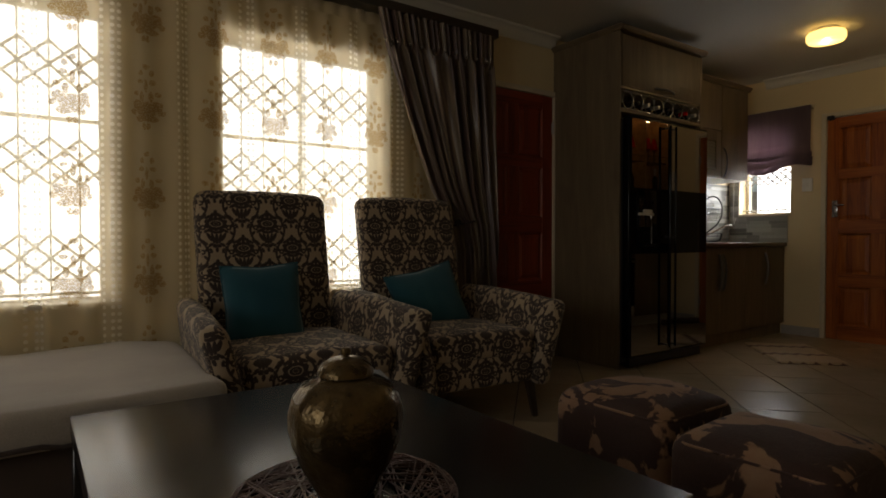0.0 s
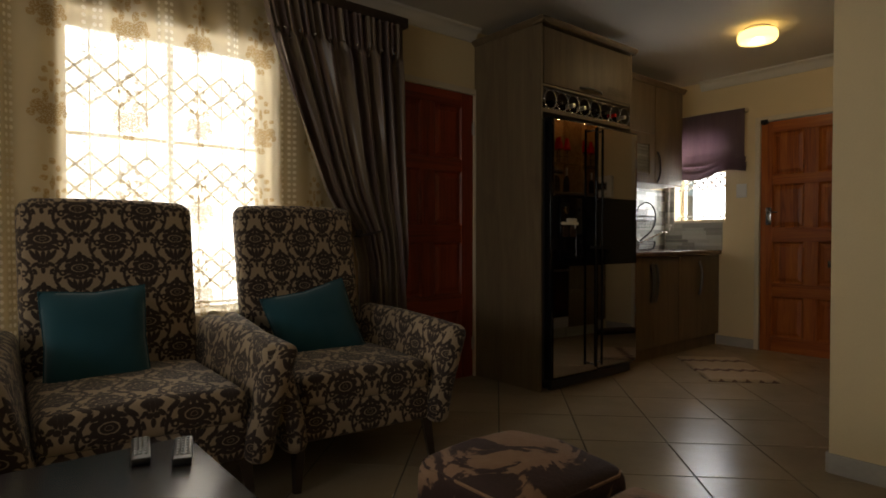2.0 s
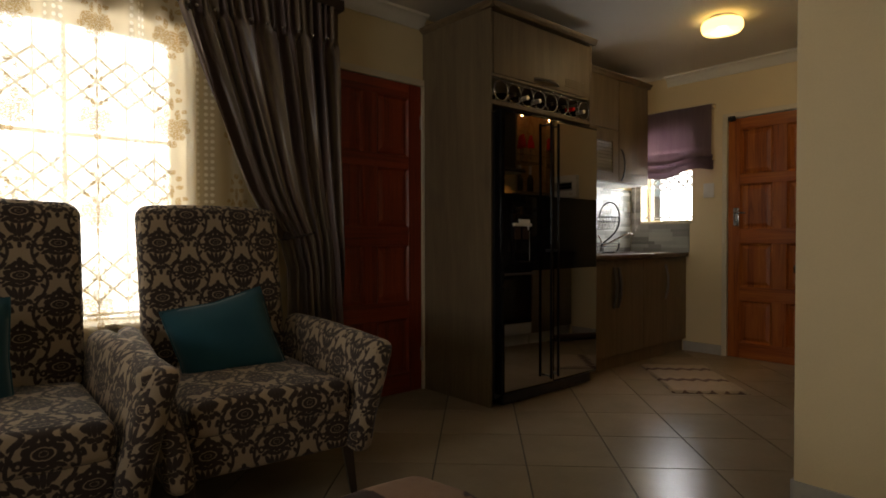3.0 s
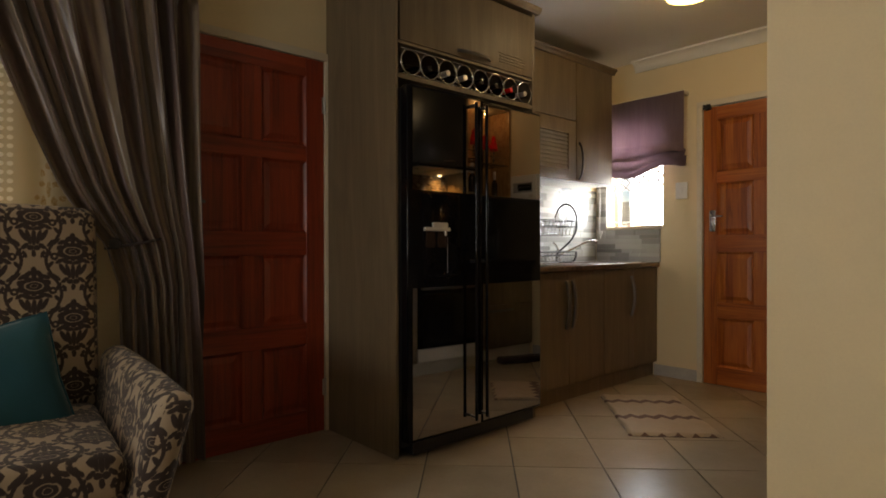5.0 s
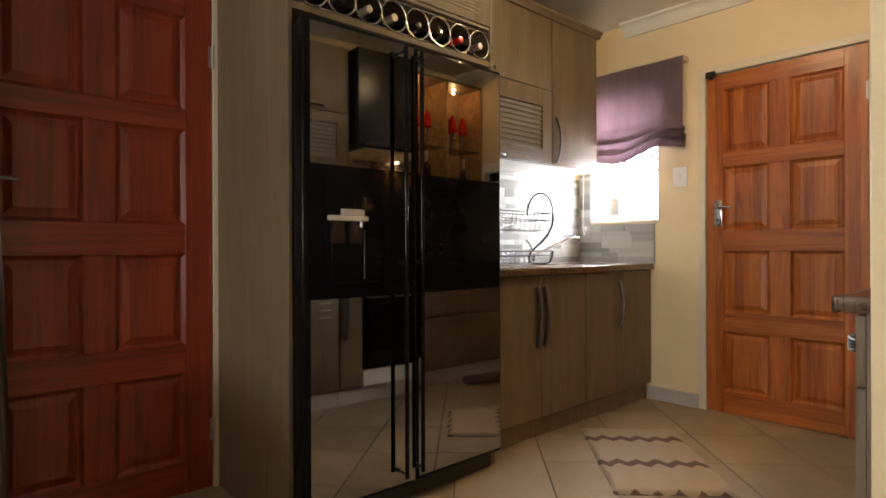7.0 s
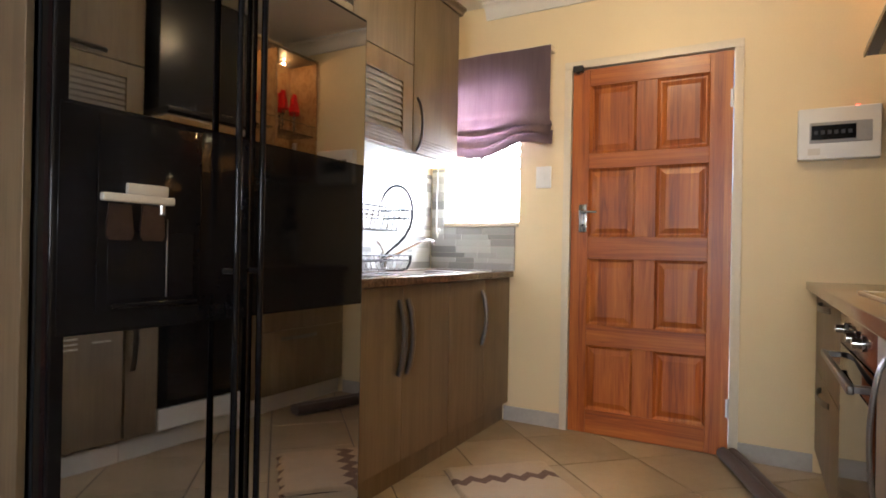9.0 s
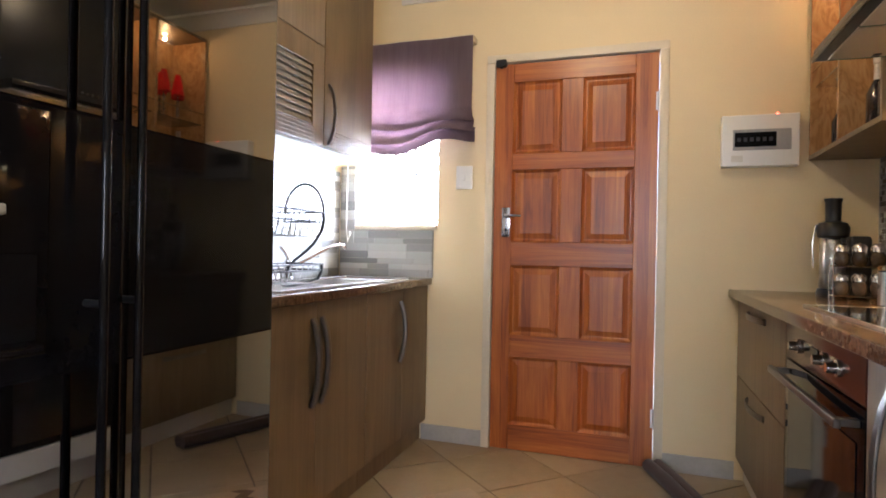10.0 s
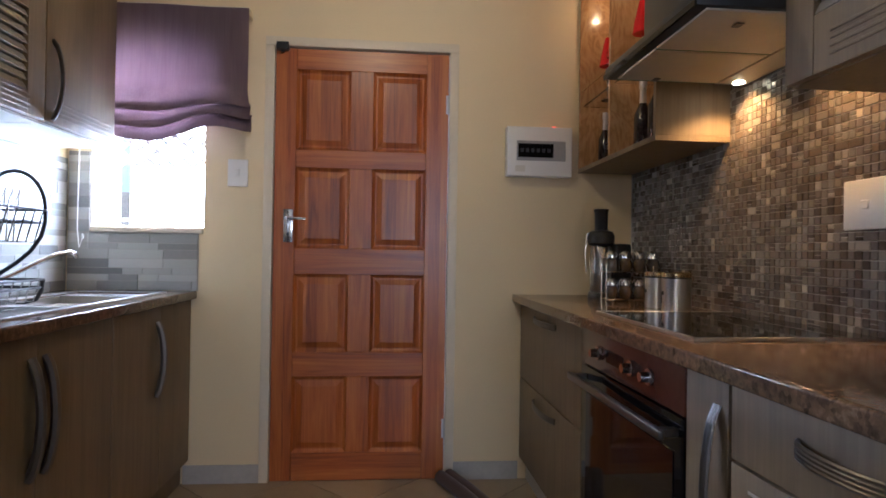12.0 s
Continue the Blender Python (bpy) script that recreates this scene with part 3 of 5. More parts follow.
# skirting tiles: pieces of a strip along the wall foot
SK = box(0, 0.395, 0, 0.010, 0, 0.085, 0.0015)
SK_MESH = mesh_of(SK, "skirting_tile", M_SKIRT, 40)


def skirting(name, start, heading, length):
    run = tagged(new(name), "grey glazed tile skirting along the wall foot", "skirting", "", "structure")
    x = 0.0
    while x < length - 0.02:
        w = min(0.395, length - x)
        ob = new("skirting_tile", SK_MESH)
        ob.parent = run
        ob.matrix_world = pose(start[0], start[1], 0, 0, 0, heading) @ pose(x, 0, 0) @ Matrix.Diagonal((w / 0.395, 1, 1, 1))
        x += 0.398


skirting("baseboard_north_a", (-2.54, YE - 0.0105), 0, 0.36)
skirting("baseboard_north_b", (-1.31, YE - 0.0105), 0, 0.33)
skirting("baseboard_partition", (-0.807, 3.58 - 0.0105), 0, 2.86)
skirting("baseboard_pier", (-0.807 - 0.0105, 3.73), -90, 0.15)
skirting("baseboard_west", (XL + 0.0105, -2.4), 90, 5.15)

# outside
b = bmesh.new()
for a in ((XL - 0.40, XL - 0.22, YS - 0.4, YE + 0.42), (XE + 0.2, XE + 0.40, YS - 0.4, YE + 0.42), (XL - 0.22, XE + 0.2, YS - 0.4, YS - 0.2), (XL - 0.22, XE + 0.2, YE + 0.22, YE + 0.42)):
    box(*a, -0.12, 0.012, bm=b)
setting("house_apron", b, M_PAVE, "concrete apron round the foot of the house", None)
setting("ground", box(-400, 400, -400, 400, -0.6, -0.12), M_PAVE, "pale paved yard reaching to the horizon", None)
b = bmesh.new()
box(-8.2, -8.0, -12, 14, -0.12, 1.7, bm=b)
box(-8.25, -7.95, -12, 14, 1.7, 1.78, bm=b)
setting("boundary_wall_west", b, M_OUTWALL, "pale plastered boundary wall with coping", None)
b = bmesh.new()
box(-8, 8, 11, 11.2, -0.12, 1.7, bm=b)
box(-8, 8, 10.95, 11.25, 1.7, 1.78, bm=b)
setting("boundary_wall_north", b, M_OUTWALL, "pale plastered boundary wall with coping", None)


# ---- doors ----
def panel_door(name, m, label, upright, across, metal):
    """Eight-panel door, 0.815 wide, facing -y; hinges on its right."""
    W, H, T = 0.815, 2.03, 0.04
    d = tagged(thing(name, label, "door", m), kind="structure")
    cols = [(0.097, 0.349), (0.457, 0.709)]
    rows = [(0.131, 0.487), (0.603, 0.968), (1.092, 1.470), (1.556, 1.932)]
    part("stile", box(0, 0.097, 0, T, 0.0005, H, 0.002), upright, d)
    part("stile", box(0.709, W, 0, T, 0.0005, H, 0.002), upright, d)
    edges = [0.0005] + [v for r in rows for v in r] + [H]
    for z0, z1 in zip(edges[0::2], edges[1::2]):
        part("rail", box(0.097, 0.709, 0.0005, T - 0.0005, z0, z1, 0.002), across, d)
    for z0, z1 in rows:
        part("mullion", box(0.349, 0.457, 0.0005, T - 0.0005, z0, z1, 0.002), upright, d)
        for x0, x1 in cols:
            b = bmesh.new()
            steps = [(0.0, 0.003), (0.006, 0.010), (0.014, 0.016), (0.020, 0.016), (0.046, 0.007)]
            rings = [[b.verts.new(c) for c in ((x0 + e, y, z0 + e), (x1 - e, y, z0 + e), (x1 - e, y, z1 - e), (x0 + e, y, z1 - e))] for e, y in steps]
            rings.insert(0, [b.verts.new(c) for c in ((x0, T - 0.006, z0), (x1, T - 0.006, z0), (x1, T - 0.006, z1), (x0, T - 0.006, z1))])
            for r, s in zip(rings, rings[1:]):
                for i in range(4):
                    b.faces.new((r[i], r[(i + 1) % 4], s[(i + 1) % 4], s[i]))
            b.faces.new(rings[-1])
            b.faces.new(rings[0])
            part("panel", b, upright, d, smooth=None)
    h = part("handle_plate", box(0.046, 0.090, -0.008, 0.0, 1.118, 1.273, 0.003, 2), metal, d, "metal handle plate")
    b = rod((0.068, -0.008, 1.230), (0.068, -0.045, 1.230), 0.009)
    tube([(0.068, -0.045, 1.230), (0.085, -0.047, 1.231), (0.115, -0.046, 1.229), (0.155, -0.042, 1.227)], 0.0085, 10, b, flat=0.7)
    part("lever", b, metal, h, "metal lever handle")
    part("keyhole", rod((0.068, -0.008, 1.156), (0.068, -0.0095, 1.156), 0.006), M_BLACK, h)
    for z in (0.24, 1.79):
        b = rod((W + 0.004, -0.006, z - 0.05), (W + 0.004, -0.006, z + 0.05), 0.006, 10)
        box(W - 0.012, W + 0.014, -0.0015, 0.0, z - 0.045, z + 0.045, bm=b)
        part("hinge", b, M_STEEL, d)
    return d


def door_frame(name, m, w, h, depth, label):
    d = tagged(thing(name, label, "door frame", m), kind="structure")
    for nm, a in (("jamb", (-0.046, -0.004, -0.012, depth, 0, h)), ("jamb", (w + 0.004, w + 0.046, -0.012, depth, 0, h)), ("head", (-0.046, w + 0.046, -0.012, depth, h, h + 0.042))):
        part(nm, box(*a, 0.003, 2), M_FRAME, d)
    return d


panel_door("door_1", pose(-2.153, YE + 0.002, 0.0025), "varnished reddish wood eight panel kitchen door, closed", M_DOORV, M_DOORH, M_CHROME)
door_frame("door_frame_1", pose(-2.153, YE, 0), 0.815, 2.04, 0.12, "cream painted steel frame round the kitchen door")
catch = thing("door_catch", "small black catch at the top corner of the kitchen door", "door catch", pose(-2.12, YE - 0.012, 2.035))
b = box(-0.028, 0.028, -0.018, 0.0125, -0.018, 0.018, 0.003)
part("body", b, M_BLACK, catch)
part("tongue", box(-0.008, 0.008, -0.012, 0.0, -0.028, -0.018, 0.002), M_BLACK, catch)
panel_door("door_2", pose(XL + 0.010, 2.775, 0.0025, 0, 0, 90), "varnished reddish wood eight panel front door, shade toned in dark red, closed", M_DIMV, M_DIMH, M_PEWTER)
door_frame("door_frame_2", pose(XL + 0.008, 2.775, 0, 0, 0, 90), 0.815, 2.036, 0.12, "cream painted steel frame round the front door")


# ---- windows ----
def window(name, along, lo, hi, z0, z1, face, label, mull, bands, bar_gap):
    """Steel window in an opening; along 'y' for the west wall, 'x' for the north wall; face: the wall's inner plane."""
    d = tagged(thing(name, label, "window"), kind="structure")
    out = -1 if along == "y" else 1

    def slab(a, c, za, zb, d0, d1, bev=0.002):
        p, q = sorted((face + out * d0, face + out * d1))
        return box(p, q, a, c, za, zb, bev) if along == "y" else box(a, c, p, q, za, zb, bev)

    def spot(a, z, dep):
        return (face + out * dep, a, z) if along == "y" else (a, face + out * dep, z)
    for a in ((lo, lo + 0.035, z0, z1), (hi - 0.035, hi, z0, z1), (lo + 0.035, hi - 0.035, z0, z0 + 0.035), (lo + 0.035, hi - 0.035, z1 - 0.035, z1)):
        part("window_frame", slab(*a, 0.13, 0.17), M_FRAME, d)
    for m in mull:
        part("mullion", slab(m - 0.009, m + 0.009, z0 + 0.035, z1 - 0.035, 0.135, 0.165), M_FRAME, d)
    zc = z0 + 0.62 * (z1 - z0)
    stops = [lo + 0.035] + [v for m in mull for v in (m - 0.009, m + 0.009)] + [hi - 0.035]
    for a, c in zip(stops[0::2], stops[1::2]):
        part("transom", slab(a, c, zc - 0.009, zc + 0.009, 0.135, 0.165), M_FRAME, d)
        for za, zb in ((z0 + 0.035, zc - 0.009), (zc + 0.009, z1 - 0.035)):
            p = part("pane", slab(a, c, za, zb, 0.148, 0.152, 0), M_GLASS, d, smooth=None)
            p.visible_shadow = False
    part("window_sill", slab(lo, hi, z0 - 0.002, z0 + 0.022, -0.02, 0.13, 0.004), M_FRAME, d)
    gate = thing(name.replace("window", "security_gate"), "cream steel trellis security bars inside the window", "security bars", group="window bars")
    tagged(gate, kind="structure")
    n = max(3, round((hi - lo) / bar_gap))
    step = (hi - lo) / n
    b0 = mesh_of(rod((0, 0, z0 + 0.022), (0, 0, z1), 0.0042, 6), "bar", M_BARS, 40)
    for i in range(1, n):
        ob = new("bar", b0)
        ob.parent = gate
        ob.location = spot(lo + step * i, 0, 0.085)
    for zb in bands:
        for row in (0, 1):
            za = zb + row * step * 0.92
            for i in range(n):
                for up in (0, 1):
                    p = Vector(spot(lo + step * i, za + (0 if up else step * 0.92), 0.078 + 0.012 * up))
                    q = Vector(spot(lo + step * (i + 1), za + (step * 0.92 if up else 0), 0.078 + 0.012 * up))
                    turn = (q - p).to_track_quat("X", "Z" if along == "x" else "Z").to_matrix().to_4x4()
                    n_len = (q - p).length / 2
                    strip = box(-n_len, n_len, -0.002, 0.002, -0.0065, 0.0065)
                    bmesh.ops.transform(strip, matrix=Matrix.Translation((p + q) / 2) @ turn, verts=strip.verts)
                    part("lattice_bar", strip, M_BARS, gate, smooth=None)
    for z in (z0 + 0.06, z1 - 0.06):
        part("track", slab(lo, hi, z - 0.007, z + 0.007, 0.074, 0.096), M_BARS, gate)


window("window_1", "y", *W1, 0.60, 2.06, XL, "cream steel framed lounge window", [0.07], [0.72, 1.18, 1.64], 0.12)
window("window_2", "y", *W2, 0.60, 2.06, XL, "cream steel framed lounge window behind the armchairs", [1.58], [0.72, 1.18, 1.64], 0.12)
window("window_3", "x", *KW, YE, "small steel framed kitchen window over the sink", [], [1.47, 1.70], 0.09)

# ---- kitchen, left run ----
def pull(p, q, out, r=0.006, sag=0.028):
    """A bowed bar handle from p to q standing off along out."""
    p, q, out = Vector(p), Vector(q), Vector(out)
    pts = []
    for i in range(13):
        s = i / 12
        pts.append(p.lerp(q, s) + out * (sag * math.sin(math.pi * s) ** 0.6))
    b = tube(pts, r, 8, flat=1.6)
    return b


tall = thing("fridge_surround", "grey brown oak laminate tall housing round the fridge", "cabinet", pose(-0.036, 0.036, 0))
part("side_panel", box(XL + 0.038, -2.405, 3.576, 3.592, 0, 2.385, 0.0015), M_OAK, tall)
part("side_panel", box(XL + 0.038, -2.405, 4.588, 4.612, 0, 2.385, 0.0015), M_OAK, tall)
part("shelf", box(XL + 0.038, -2.407, 3.592, 4.588, 1.822, 1.846, 0.001), M_OAK, tall)
part("shelf", box(XL + 0.038, -2.410, 3.592, 4.588, 1.990, 2.004, 0.001), M_OAK, tall)
part("back_panel", box(XL + 0.038, XL + 0.048, 3.592, 4.588, 0.0, 2.37), M_OAK, tall)
part("top_panel", box(XL + 0.048, -2.43, 3.592, 4.588, 2.365, 2.383, 0.001), M_OAK, tall)
flap = part("door", box(-2.426, -2.404, 3.605, 4.586, 2.006, 2.368, 0.003, 2), M_OAK, tall)
part("handle", pull((-2.404, 3.98, 2.035), (-2.404, 4.22, 2.035), (1, 0, 0), 0.0075), M_PEWTER, flap, "dark pewter bow handle")
for k in range(4):
    part("groove_bar", box(-2.4045, -2.4015, 4.30, 4.52, 2.045 + 0.016 * k, 2.051 + 0.016 * k, 0.001), M_OAK, flap)
b = prism([(-2.47, 2.385), (-2.385, 2.385), (-2.372, 2.398), (-2.366, 2.412), (-2.366, 2.420), (-2.47, 2.420)], "y", 3.556, 4.632)
part("crown", b, M_OAK, tall)
b = prism([(3.541, 2.420), (3.543, 2.412), (3.561, 2.398), (3.576, 2.385), (3.62, 2.385), (3.62, 2.420)], "x", XL + 0.038, -2.366)
part("crown", b, M_OAK, tall)

rack = thing("wine_rack", "chrome ring wine rack holding dark bottles", "wine rack", pose(-0.036, 0.036, 0))
ring = bmesh.new()
R = 0.061
tube([(0, R * math.cos(a), R * math.sin(a)) for a in [2 * math.pi * i / 28 for i in range(28)]], 0.0038, 8, ring, True)
ring_mesh = mesh_of(ring, "ring", M_CHROME, 60)
for k in range(8):
    y = 3.675 + 0.1215 * k
    for x in (-2.412, -2.60):
        ob = new("ring", ring_mesh)
        ob.parent, ob.location = rack, (x, y, 1.846 + 0.066)
for z in (1.852, 1.974):
    part("rail", rod((-2.414, 3.615, z), (-2.414, 4.585, z), 0.003, 8), M_CHROME, rack)


def wine_bottle(y, foil):
    w = thing("wine_bottle", "dark glass wine bottle lying in the ring rack", "bottle", pose(-2.536, y + 0.036, 1.906, 0, 90, 0), "bottles in the wine rack")
    prof = [(0.0, -0.20), (0.032, -0.20), (0.037, -0.19), (0.037, -0.03), (0.030, 0.0), (0.016, 0.03)]
    part("body", lathe(prof, 20), M_BOTTLE, w)
    part("neck", lathe([(0.0155, 0.03), (0.0145, 0.06), (0.0145, 0.093), (0.0, 0.094)], 16), foil, w, "foil wrapped neck")


for k, f in ((1, M_BOTTLE), (2, M_FOIL), (3, M_FOIL), (4, M_BOTTLE), (5, M_BOTTLE), (6, M_RED), (7, M_FOIL)):
    wine_bottle(3.675 + 0.1215 * k, f)

# fridge: two tall mirror-fronted doors with a black band
fr = thing("fridge", "black side by side fridge with smoked mirror doors", "fridge", pose(-0.036, 0.036, 0))
FX = -2.335
part("body", box(-2.98, -2.40, 3.600, 4.575, 0.05, 1.775, 0.006, 2), M_BLACK, fr)
part("plinth", box(-2.97, -2.37, 3.65, 4.55, 0.012, 0.075, 0.004), M_BLACK, fr)
AJAR = pose(-2.395, 3.596, 0, 0, 0, -2.0) @ pose(2.395, -3.596, 0)
for y0, y1, side in ((3.596, 4.076, 0), (4.084, 4.582, 1)):
    d = part("door", box(-2.395, FX - 0.004, y0, y1, 0.085, 1.782, 0.008, 3), M_BLACKGLOSS, fr)
    if side == 0:
        d.matrix_local = AJAR
    part("mirror", box(FX - 0.004, FX, y0 + 0.012 + (0.015 if side == 0 else 0), y1 - 0.012, 1.284, 1.768), M_MIRROR, d, "smoked mirror glass")
    part("black_band", box(FX - 0.004, FX - 0.0005, y0 + 0.012, y1 - 0.012, 0.822, 1.280, 0.001), M_BLACKGLOSS, d, "glossy black band")
    part("mirror", box(FX - 0.004, FX, y0 + 0.012 + (0.015 if side == 0 else 0), y1 - 0.012, 0.100, 0.818), M_MIRROR, d, "smoked mirror glass")
    hy = 3.993 if side == 0 else 4.079
    h = part("handle", rod((FX + 0.045, hy, 0.135), (FX + 0.045, hy, 1.745), 0.0085, 14), M_BLACKGLOSS, d, "long black bar handle")
    for z in (0.15, 0.94, 1.73):
        part("bracket", rod((FX - 0.002, hy, z), (FX + 0.045, hy, z), 0.007, 10), M_BLACK, h)
# water dispenser in the left door
disp = part("dispenser", box(FX - 0.0005, FX + 0.006, 3.680, 3.920, 0.86, 1.27, 0.003, 2), M_BLACKGLOSS, fr, "black dispenser panel", at=AJAR)
part("bay", box(FX + 0.0055, FX + 0.008, 3.700, 3.900, 0.885, 1.030, 0.001), M_BLACKGLOSS, disp, "black glass bay")
part("ledge", box(FX + 0.006, FX + 0.022, 3.682, 3.842, 1.090, 1.108, 0.005, 3), M_IVORY, disp, "ivory ledge")
part("ledge_cap", box(FX + 0.006, FX + 0.018, 3.735, 3.828, 1.108, 1.132, 0.004, 2), M_IVORY, disp, "ivory cap")
part("nozzle", rod((FX + 0.014, 3.815, 1.090), (FX + 0.014, 3.815, 1.068), 0.006, 10), M_STEEL, disp)
for y in (3.700, 3.772):
    part("paddle", prism([(y, 1.086), (y + 0.046, 1.086), (y + 0.052, 1.022), (y + 0.046, 1.010), (y, 1.010), (y - 0.006, 1.022)], "x", FX + 0.006, FX + 0.013), M_PADDLE, disp, "smoky brown paddle")
part("bay_trim", rod((FX + 0.008, 3.832, 0.885), (FX + 0.008, 3.832, 1.060), 0.0018, 8), M_PEWTER, disp)
part("drip_tray", box(FX + 0.006, FX + 0.03, 3.70, 3.90, 0.868, 0.880, 0.003), M_BLACKGLOSS, disp)
for y in (3.69, 4.52):
    part("foot", rod((-2.42, y, 0.0), (-2.42, y, 0.02), 0.018, 12), M_BLACK, fr)
    part("foot", rod((-2.92, y, 0.0), (-2.92, y, 0.055), 0.018, 12), M_BLACK, fr)


east_run = []


def base_unit(name, y0, y1, fronts, label, xf, out, top=0.855):
    """A floor unit whose front is at xf and faces along out (+1 or -1); fronts: (ya, yb, za, zb)."""
    u = thing(name, label, "cabinet", group="base cabinets")
    back = XL + 0.002 if out > 0 else XR - 0.016
    a, c = sorted((back, xf - out * 0.02))
    part("body", box(a, c, y0, y1, 0.10, top, 0.001), M_OAK, u)
    a, c = sorted((back, xf - out * 0.035))
    part("plinth", box(a, c, y0, y1, 0.0, 0.10, 0.001), M_OAK if out > 0 else M_IVORY, u, "pale plinth board" if out < 0 else "")
    made = []
    for ya, yb, za, zb in fronts:
        a, c = sorted((xf - out * 0.019, xf))
        made.append(part("door", box(a, c, ya + 0.0015, yb - 0.0015, za, zb, 0.003, 2), M_OAK, u))
    if out < 0:
        east_run.append(u)
    return u, made


XF = -2.515
u, ds = base_unit("base_cabinet", 4.650, 5.50, [(4.652, 5.09, 0.11, 0.850), (5.09, 5.498, 0.11, 0.850)], "grey brown oak laminate base unit under the sink", XF, 1)
for d, y in zip(ds, (5.058, 5.122)):
    part("handle", pull((XF, y, 0.48), (XF, y, 0.79), (1, 0, 0), 0.0125, 0.03), M_PULL, d, "dark pewter bow handle")
u, ds = base_unit("base_cabinet", 5.502, 6.245, [(5.504, 5.90, 0.11, 0.850), (5.90, 6.243, 0.11, 0.850)], "grey brown oak laminate base unit by the end wall", XF, 1)
part("handle", pull((XF, 5.860, 0.50), (XF, 5.860, 0.79), (1, 0, 0), 0.0125, 0.03), M_PULL, ds[0], "dark pewter bow handle")


def worktop(name, x0, x1, y0, y1, z, front, label, hole=None):
    b = bmesh.new()
    if hole:
        hx0, hx1, hy0, hy1 = hole
        box(x0, hx0, y0, y1, z - 0.032, z, bm=b)
        box(hx1, x1, y0, y1, z - 0.032, z, bm=b)
        box(hx0, hx1, y0, hy0, z - 0.032, z, bm=b)
        box(hx0, hx1, hy1, y1, z - 0.032, z, bm=b)
    else:
        box(x0, x1, y0, y1, z - 0.032, z, 0.006, 3, bm=b)
    ob = part(name, b, M_STONE)
    xf = x1 if front > 0 else x0
    part("front_edge", box(xf - 0.010, xf + 0.004, y0 + 0.001, y1 - 0.001, z - 0.036, z + 0.001, 0.006, 3), M_STONE, ob, "rounded polished stone front edge", 60)
    part("end_edge", box(x0 + 0.012, x1 - 0.012, y0 - 0.002, y0 + 0.006, z - 0.034, z + 0.0008, 0.003, 2), M_STONE, ob, "", 60)
    return tagged(ob, label, "worktop")


worktop("worktop", XL + 0.002, -2.492, 4.652, YE - 0.012, 0.889, 1, "brown speckled stone worktop with sink", (-2.93, -2.60, 4.98, 6.08))
# sink
sk = thing("kitchen_sink", "stainless steel sink with drainer in the worktop", "sink")
b = bmesh.new()
for a in ((-2.955, -2.93, 4.95, 6.11), (-2.60, -2.575, 4.95, 6.11), (-2.93, -2.60, 4.95, 4.98), (-2.93, -2.60, 6.08, 6.11)):
    box(*a, 0.889, 0.8935, bm=b)
box(-2.93, -2.60, 4.98, 5.50, 0.878, 0.884, bm=b)
box(-2.93, -2.60, 5.94, 6.08, 0.878, 0.884, bm=b)
part("rim", b, M_STEEL, sk)
for k in range(15):
    part("drainer_rib", box(-2.90, -2.63, 5.03 + 0.028 * k, 5.038 + 0.028 * k, 0.884, 0.8885, 0.001), M_STEEL, sk)
b = bmesh.new()
for a in ((-2.93, -2.922, 5.50, 5.94, 0.745, 0.884), (-2.608, -2.60, 5.50, 5.94, 0.745, 0.884), (-2.922, -2.608, 5.50, 5.508, 0.745, 0.884),
          (-2.922, -2.608, 5.932, 5.94, 0.745, 0.884), (-2.922, -2.608, 5.508, 5.932, 0.738, 0.745)):
    box(*a, bm=b)
part("bowl", b, M_STEEL, sk)
part("drain", rod((-2.76, 5.72, 0.744), (-2.76, 5.72, 0.748), 0.035, 20), M_CHROME, sk)
tap = thing("mixer_tap", "chrome swivel mixer tap behind the sink", "tap", pose(-2.97, 5.58, 0.889))
part("base", lathe([(0.0, 0), (0.026, 0), (0.026, 0.012), (0.019, 0.02), (0.019, 0.08), (0.022, 0.09), (0.012, 0.10), (0.0, 0.10)], 20), M_CHROME, tap)
part("spout", tube([(0.0, 0, 0.06), (0.02, 0.08, 0.085), (0.045, 0.18, 0.125), (0.07, 0.28, 0.162), (0.085, 0.34, 0.172), (0.092, 0.37, 0.166), (0.094, 0.378, 0.150)], 0.0095, 12), M_CHROME, tap)
part("lever", tube([(0, 0, 0.098), (-0.005, -0.02, 0.13), (-0.01, -0.05, 0.155)], 0.007, 8), M_CHROME, tap)

# S-shaped two tier dish rack
dr = thing("dish_rack", "black S shaped wire dish rack on the worktop", "dish rack", pose(-2.77, 5.40, 0.8945))
s_curve = []
for i in range(21):
    a = math.pi * (1.0 - i / 20)
    s_curve.append((0.152 * math.cos(a), 0.300 + 0.128 * math.sin(a)))
s_curve += [(0.150, 0.262), (0.132, 0.218), (0.085, 0.172), (0.02, 0.134), (-0.06, 0.098), (-0.115, 0.068), (-0.135, 0.040), (-0.125, 0.016), (-0.09, 0.006),
            (0.06, 0.006), (0.115, 0.016), (0.140, 0.045), (0.145, 0.080)]
K = 0.64
for y in (0.05, -0.42):
    part("side_hoop", tube([(p[0] * K - 0.035, y, p[1]) for p in s_curve], 0.0065, 8), M_BLACK, dr, "black S shaped end hoop")
for z, x0, x1 in ((0.302, -0.135, 0.066), (0.262, -0.12, 0.05), (0.080, -0.125, 0.060), (0.055, -0.115, 0.055)):
    part("tier_rim", tube([(x0, -0.42, z), (x1, -0.42, z), (x1, 0.05, z), (x0, 0.05, z)], 0.0042, 6, None, True), M_BLACK, dr)
